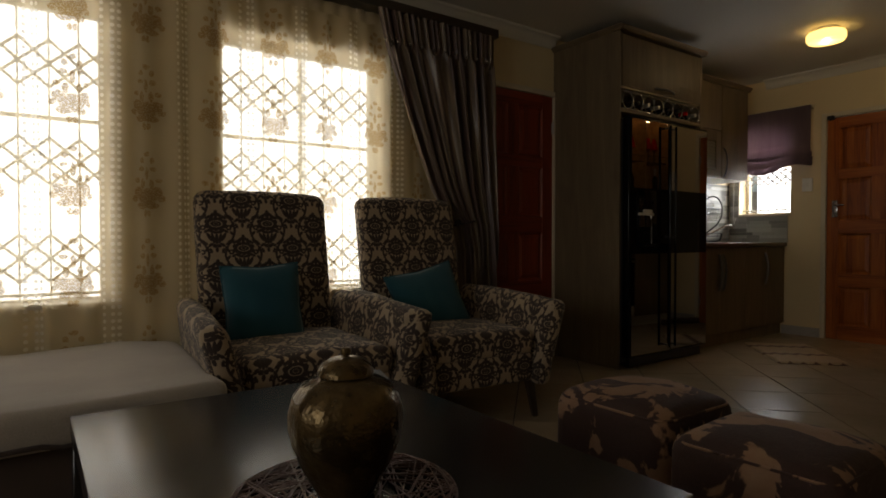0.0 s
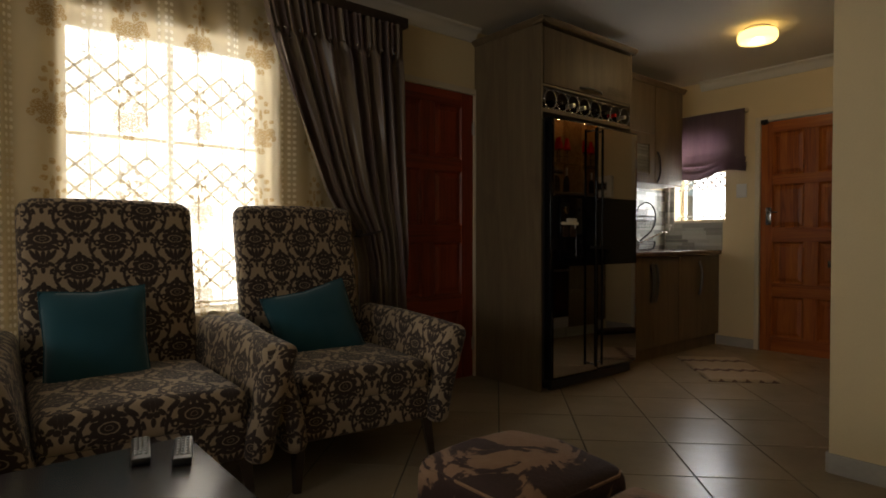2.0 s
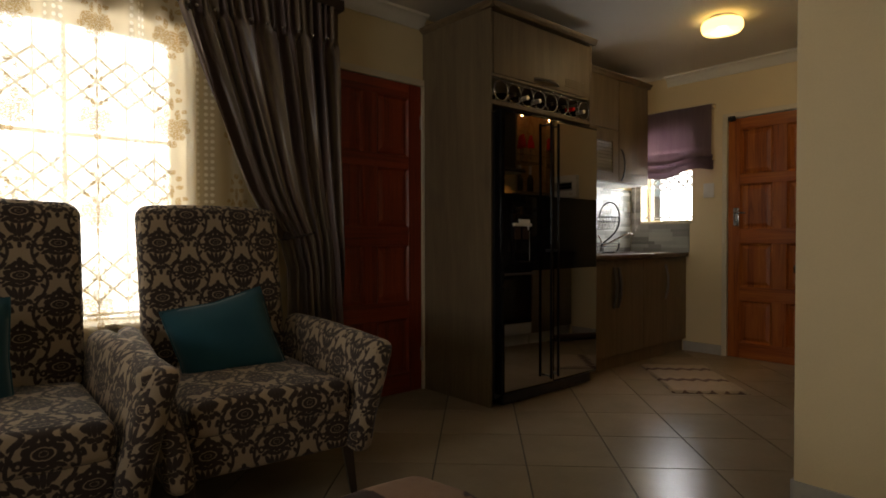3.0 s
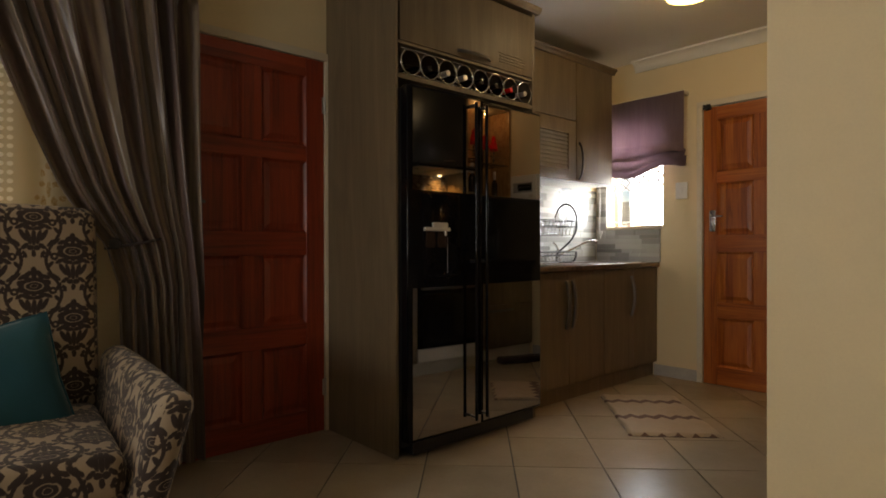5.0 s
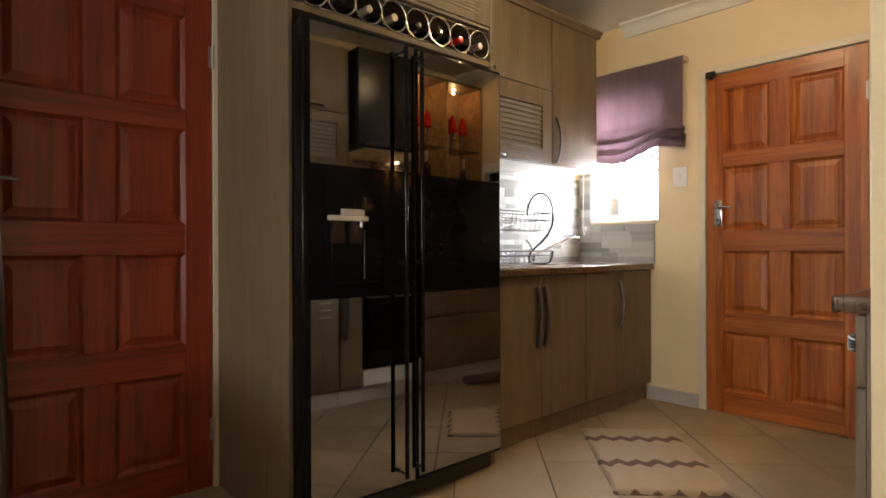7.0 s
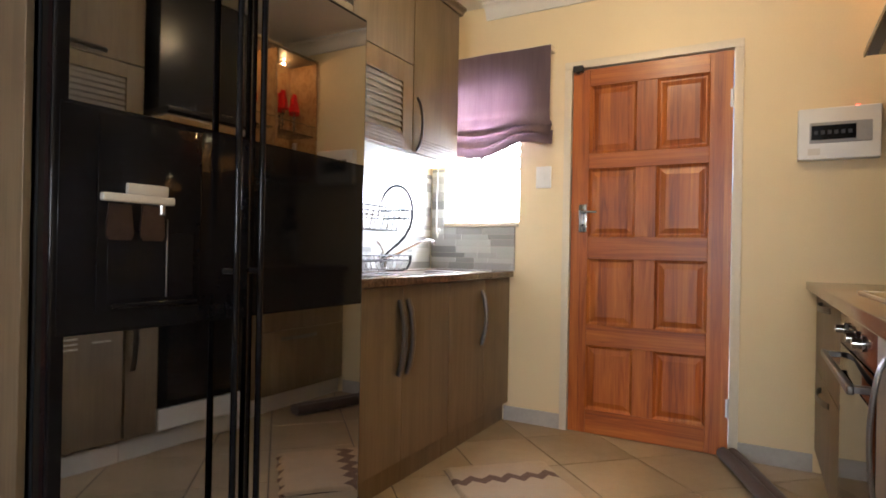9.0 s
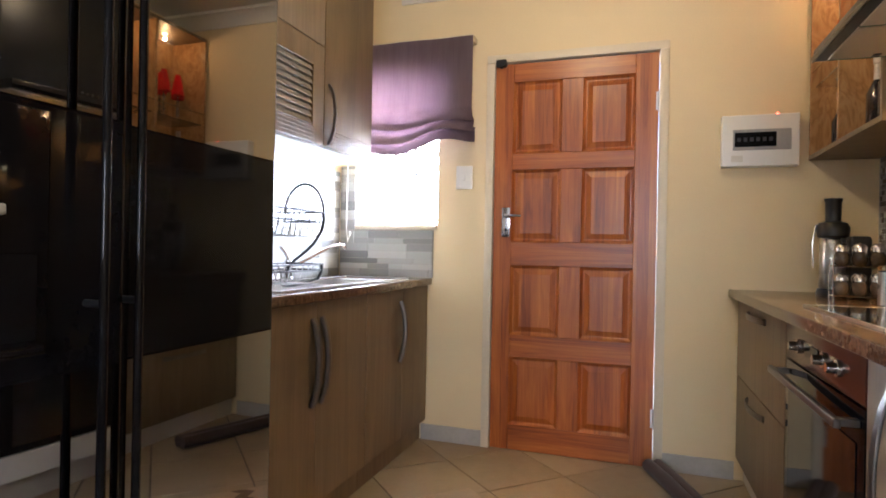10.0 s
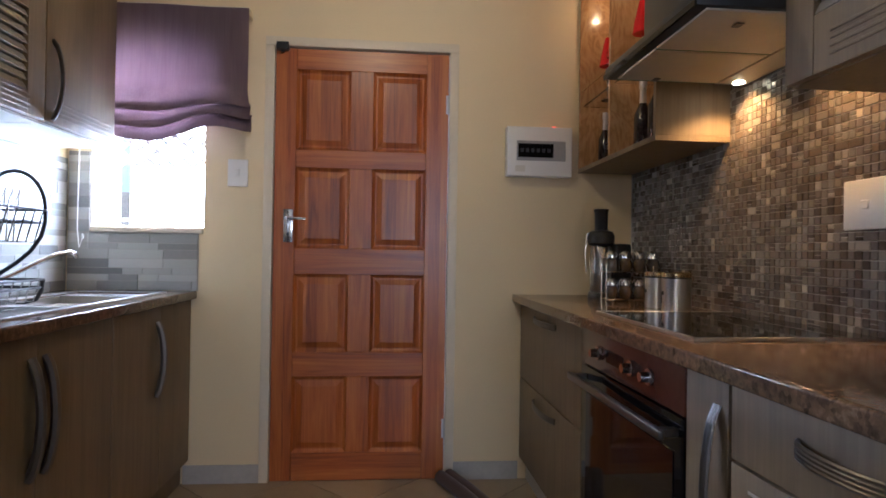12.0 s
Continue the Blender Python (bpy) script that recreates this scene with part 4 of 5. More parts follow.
for k in range(11):
    y = -0.40 + 0.043 * k
    part("wire", tube([(-0.135, y, 0.302), (-0.11, y, 0.20), (0.04, y, 0.20), (0.066, y, 0.302)], 0.0025, 6), M_CHROME, dr)
    part("wire", tube([(-0.125, y, 0.08), (-0.10, y, 0.012), (0.04, y, 0.012), (0.060, y, 0.08)], 0.0025, 6), M_CHROME, dr)
for k in range(5):
    y = -0.10 + 0.035 * k
    part("plate_prong", tube([(-0.03, y, 0.20), (-0.03, y + 0.01, 0.33), (-0.03, y + 0.03, 0.37), (-0.03, y + 0.022, 0.31)], 0.0022, 6), M_CHROME, dr)

# wall units over the sink
XU = -2.735


def louvre_door(parent, x, out, y0, y1, z0, z1, hole, mat_slat):
    """A framed door with a louvred light; hole: (ya, yb, za, zb)."""
    ya, yb, za, zb = hole
    a, c = sorted((x - out * 0.019, x))
    d = part("door", box(a, c, y0, ya, z0, z1, 0.0015), M_OAK, parent)
    for q in ((a, c, yb, y1, z0, z1), (a, c, ya, yb, z0, za), (a, c, ya, yb, zb, z1)):
        part("door_rail", box(*q, 0.0015), M_OAK, d)
    n = max(4, round((zb - za) / 0.030))
    for k in range(n):
        z = za + (k + 0.5) * (zb - za) / n
        bb = prism([(x - out * 0.016, z + 0.011), (x - out * 0.014, z + 0.013), (x - out * 0.003, z - 0.010), (x - out * 0.005, z - 0.012)], "y", ya, yb)
        part("slat", bb, mat_slat, d, smooth=None)
    p, q = sorted((x - out * 0.0188, x - out * 0.0175))
    part("backing", box(p, q, ya, yb, za, zb), M_LOUVRE, d)
    return d


def groove_set(parent, x, out, y0, y1, z0):
    a, c = sorted((x, x + out * 0.003))
    for k in range(4):
        part("groove_bar", box(a, c, y0, y1, z0 + 0.016 * k, z0 + 0.007 + 0.016 * k, 0.001), M_OAK, parent)


w = thing("wall_cabinet", "oak laminate wall unit with lift door and louvred door", "cabinet", group="wall cabinets")
part("body", box(XL + 0.002, XU - 0.021, 4.652, 5.480, 1.492, 2.352, 0.001), M_OAK, w)
part("base_panel", box(XL + 0.004, XU - 0.022, 4.654, 5.478, 1.484, 1.492), M_IVORY, w, "pale underside board")
d = part("door", box(XU - 0.019, XU, 4.654, 5.478, 1.926, 2.350, 0.003, 2), M_OAK, w)
part("handle", pull((XU, 4.72, 1.962), (XU, 4.98, 1.962), (1, 0, 0), 0.0075), M_CHROME, d, "chrome bow handle")
d = louvre_door(w, XU, 1, 4.654, 5.478, 1.494, 1.922, (4.76, 5.39, 1.567, 1.822), M_LOUVRE)
part("handle", pull((XU, 4.85, 1.506), (XU, 5.06, 1.506), (1, 0, 0), 0.0075), M_CHROME, d, "chrome bow handle")
groove_set(d, XU, 1, 4.70, 5.40, 1.510)
w = thing("wall_cabinet", "tall oak laminate wall unit beside the kitchen window", "cabinet", group="wall cabinets")
part("body", box(XL + 0.002, XU - 0.021, 5.483, 5.957, 1.492, 2.352, 0.001), M_OAK, w)
part("base_panel", box(XL + 0.004, XU - 0.022, 5.485, 5.955, 1.484, 1.492), M_IVORY, w, "pale underside board")
d = part("door", box(XU - 0.019, XU, 5.485, 5.955, 1.494, 2.350, 0.003, 2), M_OAK, w)
part("handle", pull((XU, 5.520, 1.505), (XU, 5.520, 1.77), (1, 0, 0), 0.0075, 0.034), M_PEWTER, d, "dark pewter bow handle")
groove_set(d, XU, 1, 5.56, 5.93, 1.520)
ct = tagged(part("crown_moulding", prism([(XU - 0.10, 2.353), (XU + 0.008, 2.353), (XU + 0.014, 2.368), (XU + 0.030, 2.380), (XU + 0.030, 2.392), (XU - 0.10, 2.392)], "y", 4.655, 5.985), M_OAK),
            "oak laminate crown moulding on the wall units", "moulding")

# roman blind
bl = thing("roman_blind", "mauve fabric roman blind half raised over the window", "blind")


def blind_pt(i, j):
    x = -2.905 + 0.647 * i
    prof = [(6.165, 2.175), (6.165, 1.98), (6.160, 1.80), (6.120, 1.705), (6.150, 1.735), (6.155, 1.715), (6.105, 1.640), (6.150, 1.672), (6.150, 1.650), (6.110, 1.585), (6.155, 1.605)]
    k = j * (len(prof) - 1)
    n = min(int(k), len(prof) - 2)
    y, z = [prof[n][c] + (prof[n + 1][c] - prof[n][c]) * (k - n) for c in (0, 1)]
    low = max(0.0, min(1.0, (1.80 - z) / 0.15))
    droop = low * (0.030 * math.sin(math.pi * (0.25 + 1.35 * i)) * -1 + 0.016 * math.sin(9 * i + 1))
    return (x + low * (0.022 if i > 0.985 else 0) + 0.004 * low * math.sin(30 * j), y + 0.004 * math.sin(11 * i + 3 * j) - 0.010 * low * math.sin(5 * i), z + droop)


b = sheet(blind_pt, 44, 60)
bmesh.ops.solidify(b, geom=b.faces[:], thickness=0.003)
part("cloth", b, M_BLIND, bl, smooth=60)
part("head_rail", box(-2.905, -2.260, 6.170, 6.248, 2.150, 2.182, 0.003), M_FRAME, bl)
part("pull_cord", tube([(-2.90, 6.19, 2.2), (-2.985, 6.19, 2.0), (-2.987, 6.18, 1.5), (-2.98, 6.16, 1.16), (-2.965, 6.15, 1.08), (-2.955, 6.155, 1.12)], 0.0022, 6), M_WHITE, bl)
part("cord_knob", lathe([(0, -0.012), (0.005, -0.012), (0.007, 0.0), (0.003, 0.012), (0, 0.012)], 10, None, (-2.955, 6.155, 1.13)), M_WHITE, bl)

# light switch
sw = thing("light_switch", "white plastic light switch on the wall", "switch", pose(-2.317, YE, 1.438))
part("plate", box(-0.046, 0.046, -0.010, 0, -0.063, 0.063, 0.004, 2), M_WHITE, sw)
part("rocker", box(-0.010, 0.010, -0.015, -0.010, -0.018, 0.016, 0.002), M_WHITE, sw)

# rug on the diagonal
rg = thing("kitchen_rug", "cream shaggy rug with brown zigzag bands", "rug", pose(-1.99, 5.217, 0.0, 0, 0, -46.6))


def rug_pt(i, j):
    n = noise.noise(Vector((i * 40, j * 30, 0))) * 0.5 + noise.noise(Vector((i * 9, j * 7, 3)))
    e = min(i, 1 - i, j, 1 - j)
    return (-0.42 + 0.84 * i + 0.004 * math.sin(j * 21), -0.245 + 0.49 * j + 0.005 * math.sin(i * 17), 0.003 + min(e * 0.5, 0.014) + 0.003 * n)


part("rug_top", sheet(rug_pt, 110, 80, lambda i, j: (0.84 * i, 0.49 * j)), M_RUG, rg)
part("backing", box(-0.418, 0.418, -0.243, 0.243, 0.0005, 0.004), M_SOFABASE, rg)

# draught excluder by the door
dx = thing("draught_excluder", "dark brown stuffed draught excluder on the floor", "draught excluder")
p0, p1 = Vector((-1.335, 6.205, 0.034)), Vector((-1.115, 5.63, 0.034))
for off in (-0.020, 0.022):
    side = Vector((0.95, 0.31, 0)) * off * 1.05
    part("roll", tube([p0 + side, p0.lerp(p1, 0.03) + side, p0.lerp(p1, 0.3) + side + Vector((0.006, 0, 0)), p0.lerp(p1, 0.6) + side, p0.lerp(p1, 0.97) + side, p1 + side], 0.030, 12), M_ROLL, dx)

# ceiling lamp
lp = thing("ceiling_lamp", "round opal glass ceiling lamp, lit warm", "ceiling lamp", pose(-1.735, 5.12, 0))
part("base", lathe([(0, CEIL), (0.085, CEIL), (0.095, CEIL - 0.012), (0.095, CEIL - 0.022), (0, CEIL - 0.022)], 36), M_WHITE, lp)
part("shade", lathe([(0.093, CEIL - 0.022), (0.120, CEIL - 0.028), (0.130, CEIL - 0.045), (0.130, CEIL - 0.075), (0.118, CEIL - 0.095), (0.07, CEIL - 0.102), (0, CEIL - 0.104)], 40), M_LAMP, lp, "lit opal glass shade")
bulb("ceiling_lamp_bulb", (-1.735, 5.12, CEIL - 0.125), 5.5, (1.0, 0.76, 0.46), 0.03)

# ---- kitchen, right run ----
XRF = -0.974
u, ds = base_unit("base_cabinet", 5.366, 6.245, [(5.368, 6.243, 0.495, 0.848), (5.368, 6.243, 0.11, 0.490)], "oak laminate unit with two deep drawers", XRF, -1)
for d, z in zip(ds, (0.800, 0.440)):
    b = bmesh.new()
    for k in range(3):
        tube([(XRF - 0.026 * math.sin(math.pi * s) ** 0.6 - 0.002, 5.66 + 0.31 * s, z - 0.008 + 0.008 * k) for s in [i / 12 for i in range(13)]], 0.0042, 6, b)
    part("handle", b, M_PEWTER, d, "ribbed pewter bow handle")
u, ds = base_unit("base_cabinet", 4.535, 4.697, [(4.537, 4.695, 0.11, 0.848)], "narrow oak laminate pull out unit", XRF, -1)
b = bmesh.new()
for k in range(3):
    tube([(XRF - 0.028 * math.sin(math.pi * s) ** 0.6 - 0.002, 4.565 + 0.008 * k, 0.42 + 0.37 * s) for s in [i / 14 for i in range(15)]], 0.0045, 6, b)
part("handle", b, M_PEWTER, ds[0], "ribbed pewter bow handle")
u, ds = base_unit("base_cabinet", 4.125, 4.533, [(4.127, 4.531, 0.700, 0.848), (4.127, 4.531, 0.11, 0.695)], "oak laminate drawer unit with grooved door", XRF, -1)
b = bmesh.new()
for k in range(4):
    tube([(XRF - 0.028 * math.sin(math.pi * s) ** 0.6 - 0.002, 4.15 + 0.20 * s, 0.770 + 0.007 * k) for s in [i / 14 for i in range(15)]], 0.0042, 6, b)
part("handle", b, M_PEWTER, ds[0], "ribbed pewter bow handle")
for k in range(6):
    z = 0.655 - 0.022 * k
    for y0, y1 in ((4.395, 4.475), (4.16, 4.335)):
        if k % 2 == 0 or y1 < 4.4:
            part("groove_bar", box(XRF - 0.0025, XRF, y0, y1, z, z + 0.006, 0.001), M_IVORY, ds[1])

east_top = worktop("worktop", -1.006, XR - 0.016, 4.122, YE - 0.002, 0.887, -1, "brown speckled granite worktop beside the hob")

ov = thing("oven", "built in bronze fronted oven with dark glass door", "oven", pose(0.026, 0.01, 0))
part("body", box(-0.975, -0.46, 4.690, 5.350, 0.105, 0.852, 0.002), M_BLACK, ov)
part("plinth", box(-0.955, -0.46, 4.690, 5.350, 0.0, 0.10, 0.001), M_IVORY, ov)
pn = part("control_panel", box(-1.000, -0.976, 4.692, 5.348, 0.728, 0.848, 0.003, 2), M_OVEN, ov, "bronze control panel")
for y in (5.20, 4.965, 4.855):
    k = part("knob", rod((-1.000, y, 0.782), (-1.008, y, 0.782), 0.021, 20), M_STEEL, pn, "steel knob")
    part("grip", rod((-1.008, y, 0.782), (-1.030, y, 0.782), 0.014, 18, r2=0.012), M_CHROME, k)
part("display", box(-1.0025, -1.0, 5.02, 5.14, 0.765, 0.800, 0.001), M_BLACKGLOSS, pn)
od = part("door", box(-1.000, -0.976, 4.692, 5.348, 0.215, 0.722, 0.003, 2), M_BLACKGLOSS, ov, "dark glass oven door")
part("glass", box(-1.003, -1.000, 4.735, 5.305, 0.245, 0.640, 0.001), M_HOB, od)
h = part("handle", box(-1.056, -1.040, 4.70, 5.34, 0.676, 0.698, 0.005, 3), M_PEWTER, od, "steel bar handle")
for y in (4.725, 5.315):
    part("bracket", box(-1.042, -1.000, y - 0.010, y + 0.010, 0.678, 0.696, 0.002), M_PEWTER, h)
part("warming_panel", box(-0.998, -0.976, 4.692, 5.348, 0.108, 0.210, 0.002), M_WHITE, ov, "white lower panel")

hob = thing("hob", "black glass ceramic hob with steel trim", "hob", pose(0.016, 0.085, 0))
part("glass", box(-0.935, -0.452, 4.672, 5.278, 0.888, 0.8945, 0.001), M_HOB, hob)
for a in ((-0.943, -0.935, 4.664, 5.286), (-0.452, -0.444, 4.664, 5.286), (-0.935, -0.452, 4.664, 4.672), (-0.935, -0.452, 5.278, 5.286)):
    part("trim", box(*a, 0.887, 0.8955, 0.001), M_STEEL, hob)

# this run stands a little out of square with the end wall
SKEW = pose(-0.974, 6.24, 0, 0, 0, 0.9) @ pose(0.974, -6.24, 0)
for ob in (*east_run, east_top, ov, hob):
    ob.matrix_world = SKEW @ ob.matrix_basis

# distribution board
db = thing("distribution_board", "white plastic distribution board with tinted window", "fuse box", pose(-0.904, YE, 1.572))
part("case", box(-0.158, 0.158, -0.055, 0, -0.118, 0.118, 0.006, 3), M_WHITE, db)
part("window", box(-0.112, 0.125, -0.059, -0.055, -0.045, 0.050, 0.002), M_KEYS, db, "tinted hinged window")
part("breaker_strip", box(-0.105, 0.065, -0.062, -0.059, -0.030, 0.036, 0.001), M_BLACKGLOSS, db)
for k in range(6):
    part("toggle", box(-0.095 + 0.026 * k, -0.080 + 0.026 * k, -0.064, -0.062, -0.006, 0.012, 0.001), M_BLACK, db)
part("pilot", rod((0.07, -0.050, 0.118), (0.07, -0.050, 0.121), 0.006, 10), M_REDLED, db, "red pilot light")
part("label", box(-0.118, -0.070, -0.0562, -0.055, -0.098, -0.068), M_IVORY, db)

# corner display unit with a glass front and red shaded lamps
XW = -0.70
cu = thing("display_cabinet", "wood lined display wall unit with glass front", "cabinet", group="wall cabinets")
part("base_board", box(XW, XR - 0.001, 5.405, 6.245, 1.480, 1.500, 0.001), M_OAK, cu)
part("top_board", box(XW, XR - 0.001, 5.405, 6.245, 2.335, 2.352, 0.001), M_OAK, cu)
part("side_panel", box(XW, XR - 0.001, 5.405, 5.423, 1.500, 2.335, 0.001), M_OAK, cu)
part("side_panel", box(XW, XR - 0.001, 6.230, 6.245, 1.500, 2.335, 0.001), M_COPPER, cu)
part("divider", box(XW, XR - 0.02, 5.835, 5.853, 1.500, 2.335, 0.001), M_COPPER, cu)
part("back_panel", box(XR - 0.020, XR - 0.001, 5.423, 6.230, 1.500, 2.335), M_COPPER, cu)
for y0, y1 in ((5.855, 6.228), (5.425, 5.833)):
    p = part("glass_shelf", box(XW + 0.02, XR - 0.02, y0, y1, 1.80, 1.806), M_GLASS, cu)
    p.visible_shadow = False
    part("gallery_rail", rod((XW + 0.006, y0, 1.872), (XW + 0.006, y1, 1.872), 0.004, 8), M_BRASS, cu, "brass gallery rail")
    part("spot", lathe([(0.007, 0.0), (0.008, -0.003), (0.005, -0.005), (0.0, -0.004)], 20, None, (-0.56, (y0 + y1) / 2, 2.334)), M_SPOT, cu, "lit spot in the cabinet roof")
    bulb("cabinet_spot_light", (-0.56, (y0 + y1) / 2, 2.30), 0.8, (1.0, 0.56, 0.20), 0.007)


def red_goblet(x, y, z):
    g = thing("red_goblet", "red bell shaped goblet upside down on a stem", "goblet", pose(x, y, z), "red goblets")
    part("foot", lathe([(0, 0), (0.030, 0), (0.030, 0.004), (0.006, 0.010), (0.004, 0.016), (0, 0.016)], 20), M_CHROME, g)
    part("stem", rod((0, 0, 0.014), (0, 0, 0.157), 0.004, 10), M_CHROME, g)
    for z in (0.05, 0.085, 0.125):
        part("crystal", lathe([(0.004, z - 0.010), (0.013, z), (0.004, z + 0.010)], 8), M_BEAD, g, "crystal bead", 15)
    part("bowl", lathe([(0.038, 0.155), (0.040, 0.158), (0.033, 0.205), (0.023, 0.250), (0.015, 0.285), (0, 0.287)], 24), M_RED, g, "red glass bowl")


for x, y in ((-0.62, 5.98), (-0.54, 6.03), (-0.61, 6.10), (-0.55, 6.165), (-0.63, 5.57), (-0.55, 5.62), (-0.62, 5.70)):
    red_goblet(x, y, 1.806)


def tall_bottle(x, y, z, mat, k):
    w = thing("liquor_bottle", "dark glass bottle standing in the wall unit", "bottle", pose(x, y, z), "bottles in the wall unit")
    part("body", lathe([(0, 0), (0.033 * k, 0), (0.036 * k, 0.01), (0.036 * k, 0.14 * k), (0.014 * k, 0.19 * k), (0, 0.19 * k)], 20), mat, w)
    part("neck", lathe([(0.014 * k, 0.188 * k), (0.0125 * k, 0.25 * k), (0.0155 * k, 0.252 * k), (0.0155 * k, 0.285 * k), (0, 0.286 * k)], 16), M_FOIL, w, "pale foil neck")


tall_bottle(-0.64, 5.52, 1.501, M_BOTTLE, 0.92)
tall_bottle(-0.55, 5.60, 1.501, M_BOTTLE, 1.0)
tall_bottle(-0.62, 5.69, 1.501, M_BOTTLE, 0.95)
tall_bottle(-0.62, 6.10, 1.501, M_BOTTLE, 0.85)

# cooker hood
hd = thing("cooker_hood", "black cooker hood with steel underside and lit spots", "cooker hood", pose(0.006, 0.03, 0))
part("body", box(-0.790, XR - 0.001, 4.740, 5.285, 1.690, 2.352, 0.004, 2), M_BLACK, hd)
part("visor", box(-0.915, XR - 0.010, 4.715, 5.295, 1.655, 1.690, 0.004, 2), M_BLACK, hd, "black visor")
for a, c in ((4.728, 4.985), (5.000, 5.265)):
    part("filter_edge", box(-0.885, -0.555, c, c + 0.005, 1.6485, 1.655, 0.0005), M_GREENEDGE, hd, "green glass edge")
    part("filter", box(-0.885, -0.555, a, c, 1.649, 1.655, 0.001), M_FILTER, hd, "brushed steel grease filter")
part("light_strip", box(-0.545, -0.450, 4.720, 5.265, 1.650, 1.655, 0.001), M_FILTER, hd)
part("glass_edge", box(-0.921, -0.915, 4.715, 5.295, 1.652, 1.668, 0.001), M_BLACKGLOSS, hd)
for k in range(5):
    part("button", rod((-0.790, 5.06 + 0.026 * k, 1.735), (-0.796, 5.06 + 0.026 * k, 1.735), 0.006, 12), M_CHROME, hd)
for y in (4.80, 5.245):
    part("lamp", rod((-0.487, y, 1.650), (-0.487, y, 1.646), 0.017, 20), M_SPOT, hd, "lit halogen spot")
    part("latch", box(-0.775, -0.755, y - 0.014, y + 0.014, 1.646, 1.649, 0.001), M_BLACK, hd)
    sp = new("hood_spot_light", bpy.data.lights.new("hood_spot_light", "SPOT"))
    sp.data.energy, sp.data.color, sp.data.spot_size, sp.data.spot_blend, sp.data.shadow_soft_size = 11.0, (1.0, 0.50, 0.13), radians(135), 0.6, 0.02
    sp.matrix_world = look((-0.481, y + 0.03, 1.640), (-0.465, y + 0.03, 0.9))

w = thing("wall_cabinet", "oak laminate wall unit with louvred glass beside the hood", "cabinet", group="wall cabinets")
part("body", box(XW + 0.021, XR - 0.001, 3.925, 4.742, 1.470, 2.352, 0.001), M_OAK, w)
d = part("door", box(XW, XW + 0.019, 3.927, 4.740, 1.905, 2.350, 0.003, 2), M_OAK, w)
part("handle", pull((XW, 4.55, 1.935), (XW, 4.32, 1.935), (-1, 0, 0), 0.0075), M_PEWTER, d, "dark pewter bow handle")
d = louvre_door(w, XW, -1, 3.927, 4.740, 1.472, 1.900, (4.10, 4.65, 1.60, 1.83), M_LOUVRE)
groove_set(d, XW, -1, 4.0, 4.6, 1.50)

# socket on the mosaic
so = thing("wall_socket", "white plastic isolator switch on the mosaic wall", "switch", pose(XR - 0.016, 4.802, 1.215))
part("plate", box(-0.010, 0, -0.070, 0.070, -0.062, 0.062, 0.004, 2), M_WHITE, so)
part("rocker", box(-0.015, -0.010, -0.014, 0.012, -0.012, 0.010, 0.002), M_WHITE, so)

# juicer
ju = thing("juicer", "steel and black centrifugal juicer on the worktop", "juicer", pose(-0.655, 6.04, 0.887) @ Matrix.Diagonal((0.78, 0.78, 0.97, 1)))
part("base", lathe([(0, 0), (0.072, 0), (0.074, 0.012), (0.066, 0.030), (0, 0.030)], 28), M_BLACK, ju)
part("motor", lathe([(0.056, 0.030), (0.060, 0.035), (0.060, 0.235), (0.052, 0.245), (0, 0.245)], 28), M_STEEL, ju, "brushed steel motor housing")
part("bowl", lathe([(0.060, 0.245), (0.075, 0.255), (0.078, 0.290), (0.066, 0.310), (0.040, 0.318), (0, 0.318)], 28), M_BLACK, ju)
part("chute", lathe([(0.036, 0.318), (0.038, 0.40), (0.042, 0.405), (0.042, 0.415), (0, 0.416)], 24), M_BLACK, ju)
part("clamp", tube([(-0.088, 0, 0.12), (-0.094, 0, 0.22), (-0.080, 0, 0.30), (-0.03, 0, 0.312)], 0.005, 8), M_CHROME, ju)
part("pulp_bin", box(0.065, 0.165, -0.055, 0.055, 0.0, 0.255, 0.02, 3), M_BLACK, ju)

# spice rack with jars
sr = thing("spice_rack", "two tier chrome wire spice rack", "spice rack", pose(-0.707, 5.828, 0.887))
for z in (0.012, 0.126):
    part("tier", tube([(0.0, 0.0, z), (0.19, -0.025, z), (0.195, 0.045, z), (0.005, 0.07, z)], 0.003, 6, None, True), M_CHROME, sr)
for p in ((0.0, 0.0), (0.19, -0.025), (0.195, 0.045), (0.005, 0.07)):
    part("post", rod((*p, 0.0), (*p, 0.155), 0.003, 8), M_CHROME, sr)
JX = -0.672
for z in (0.014, 0.128):
    for k in range(4):
        j = thing("spice_jar", "small glass spice jar with chrome lid", "jar", pose(JX + 0.057 * k, 5.862 - 0.006 * k, 0.887 + z), "spice jars")
        part("body", lathe([(0, 0), (0.018, 0), (0.025, 0.010), (0.0275, 0.028), (0.024, 0.046), (0.019, 0.053), (0, 0.053)], 18), M_JAR, j)
        part("lid", lathe([(0.021, 0.051), (0.025, 0.054), (0.0255, 0.068), (0.022, 0.079), (0.013, 0.086), (0, 0.088)], 18), M_CHROME, j, "domed chrome lid")
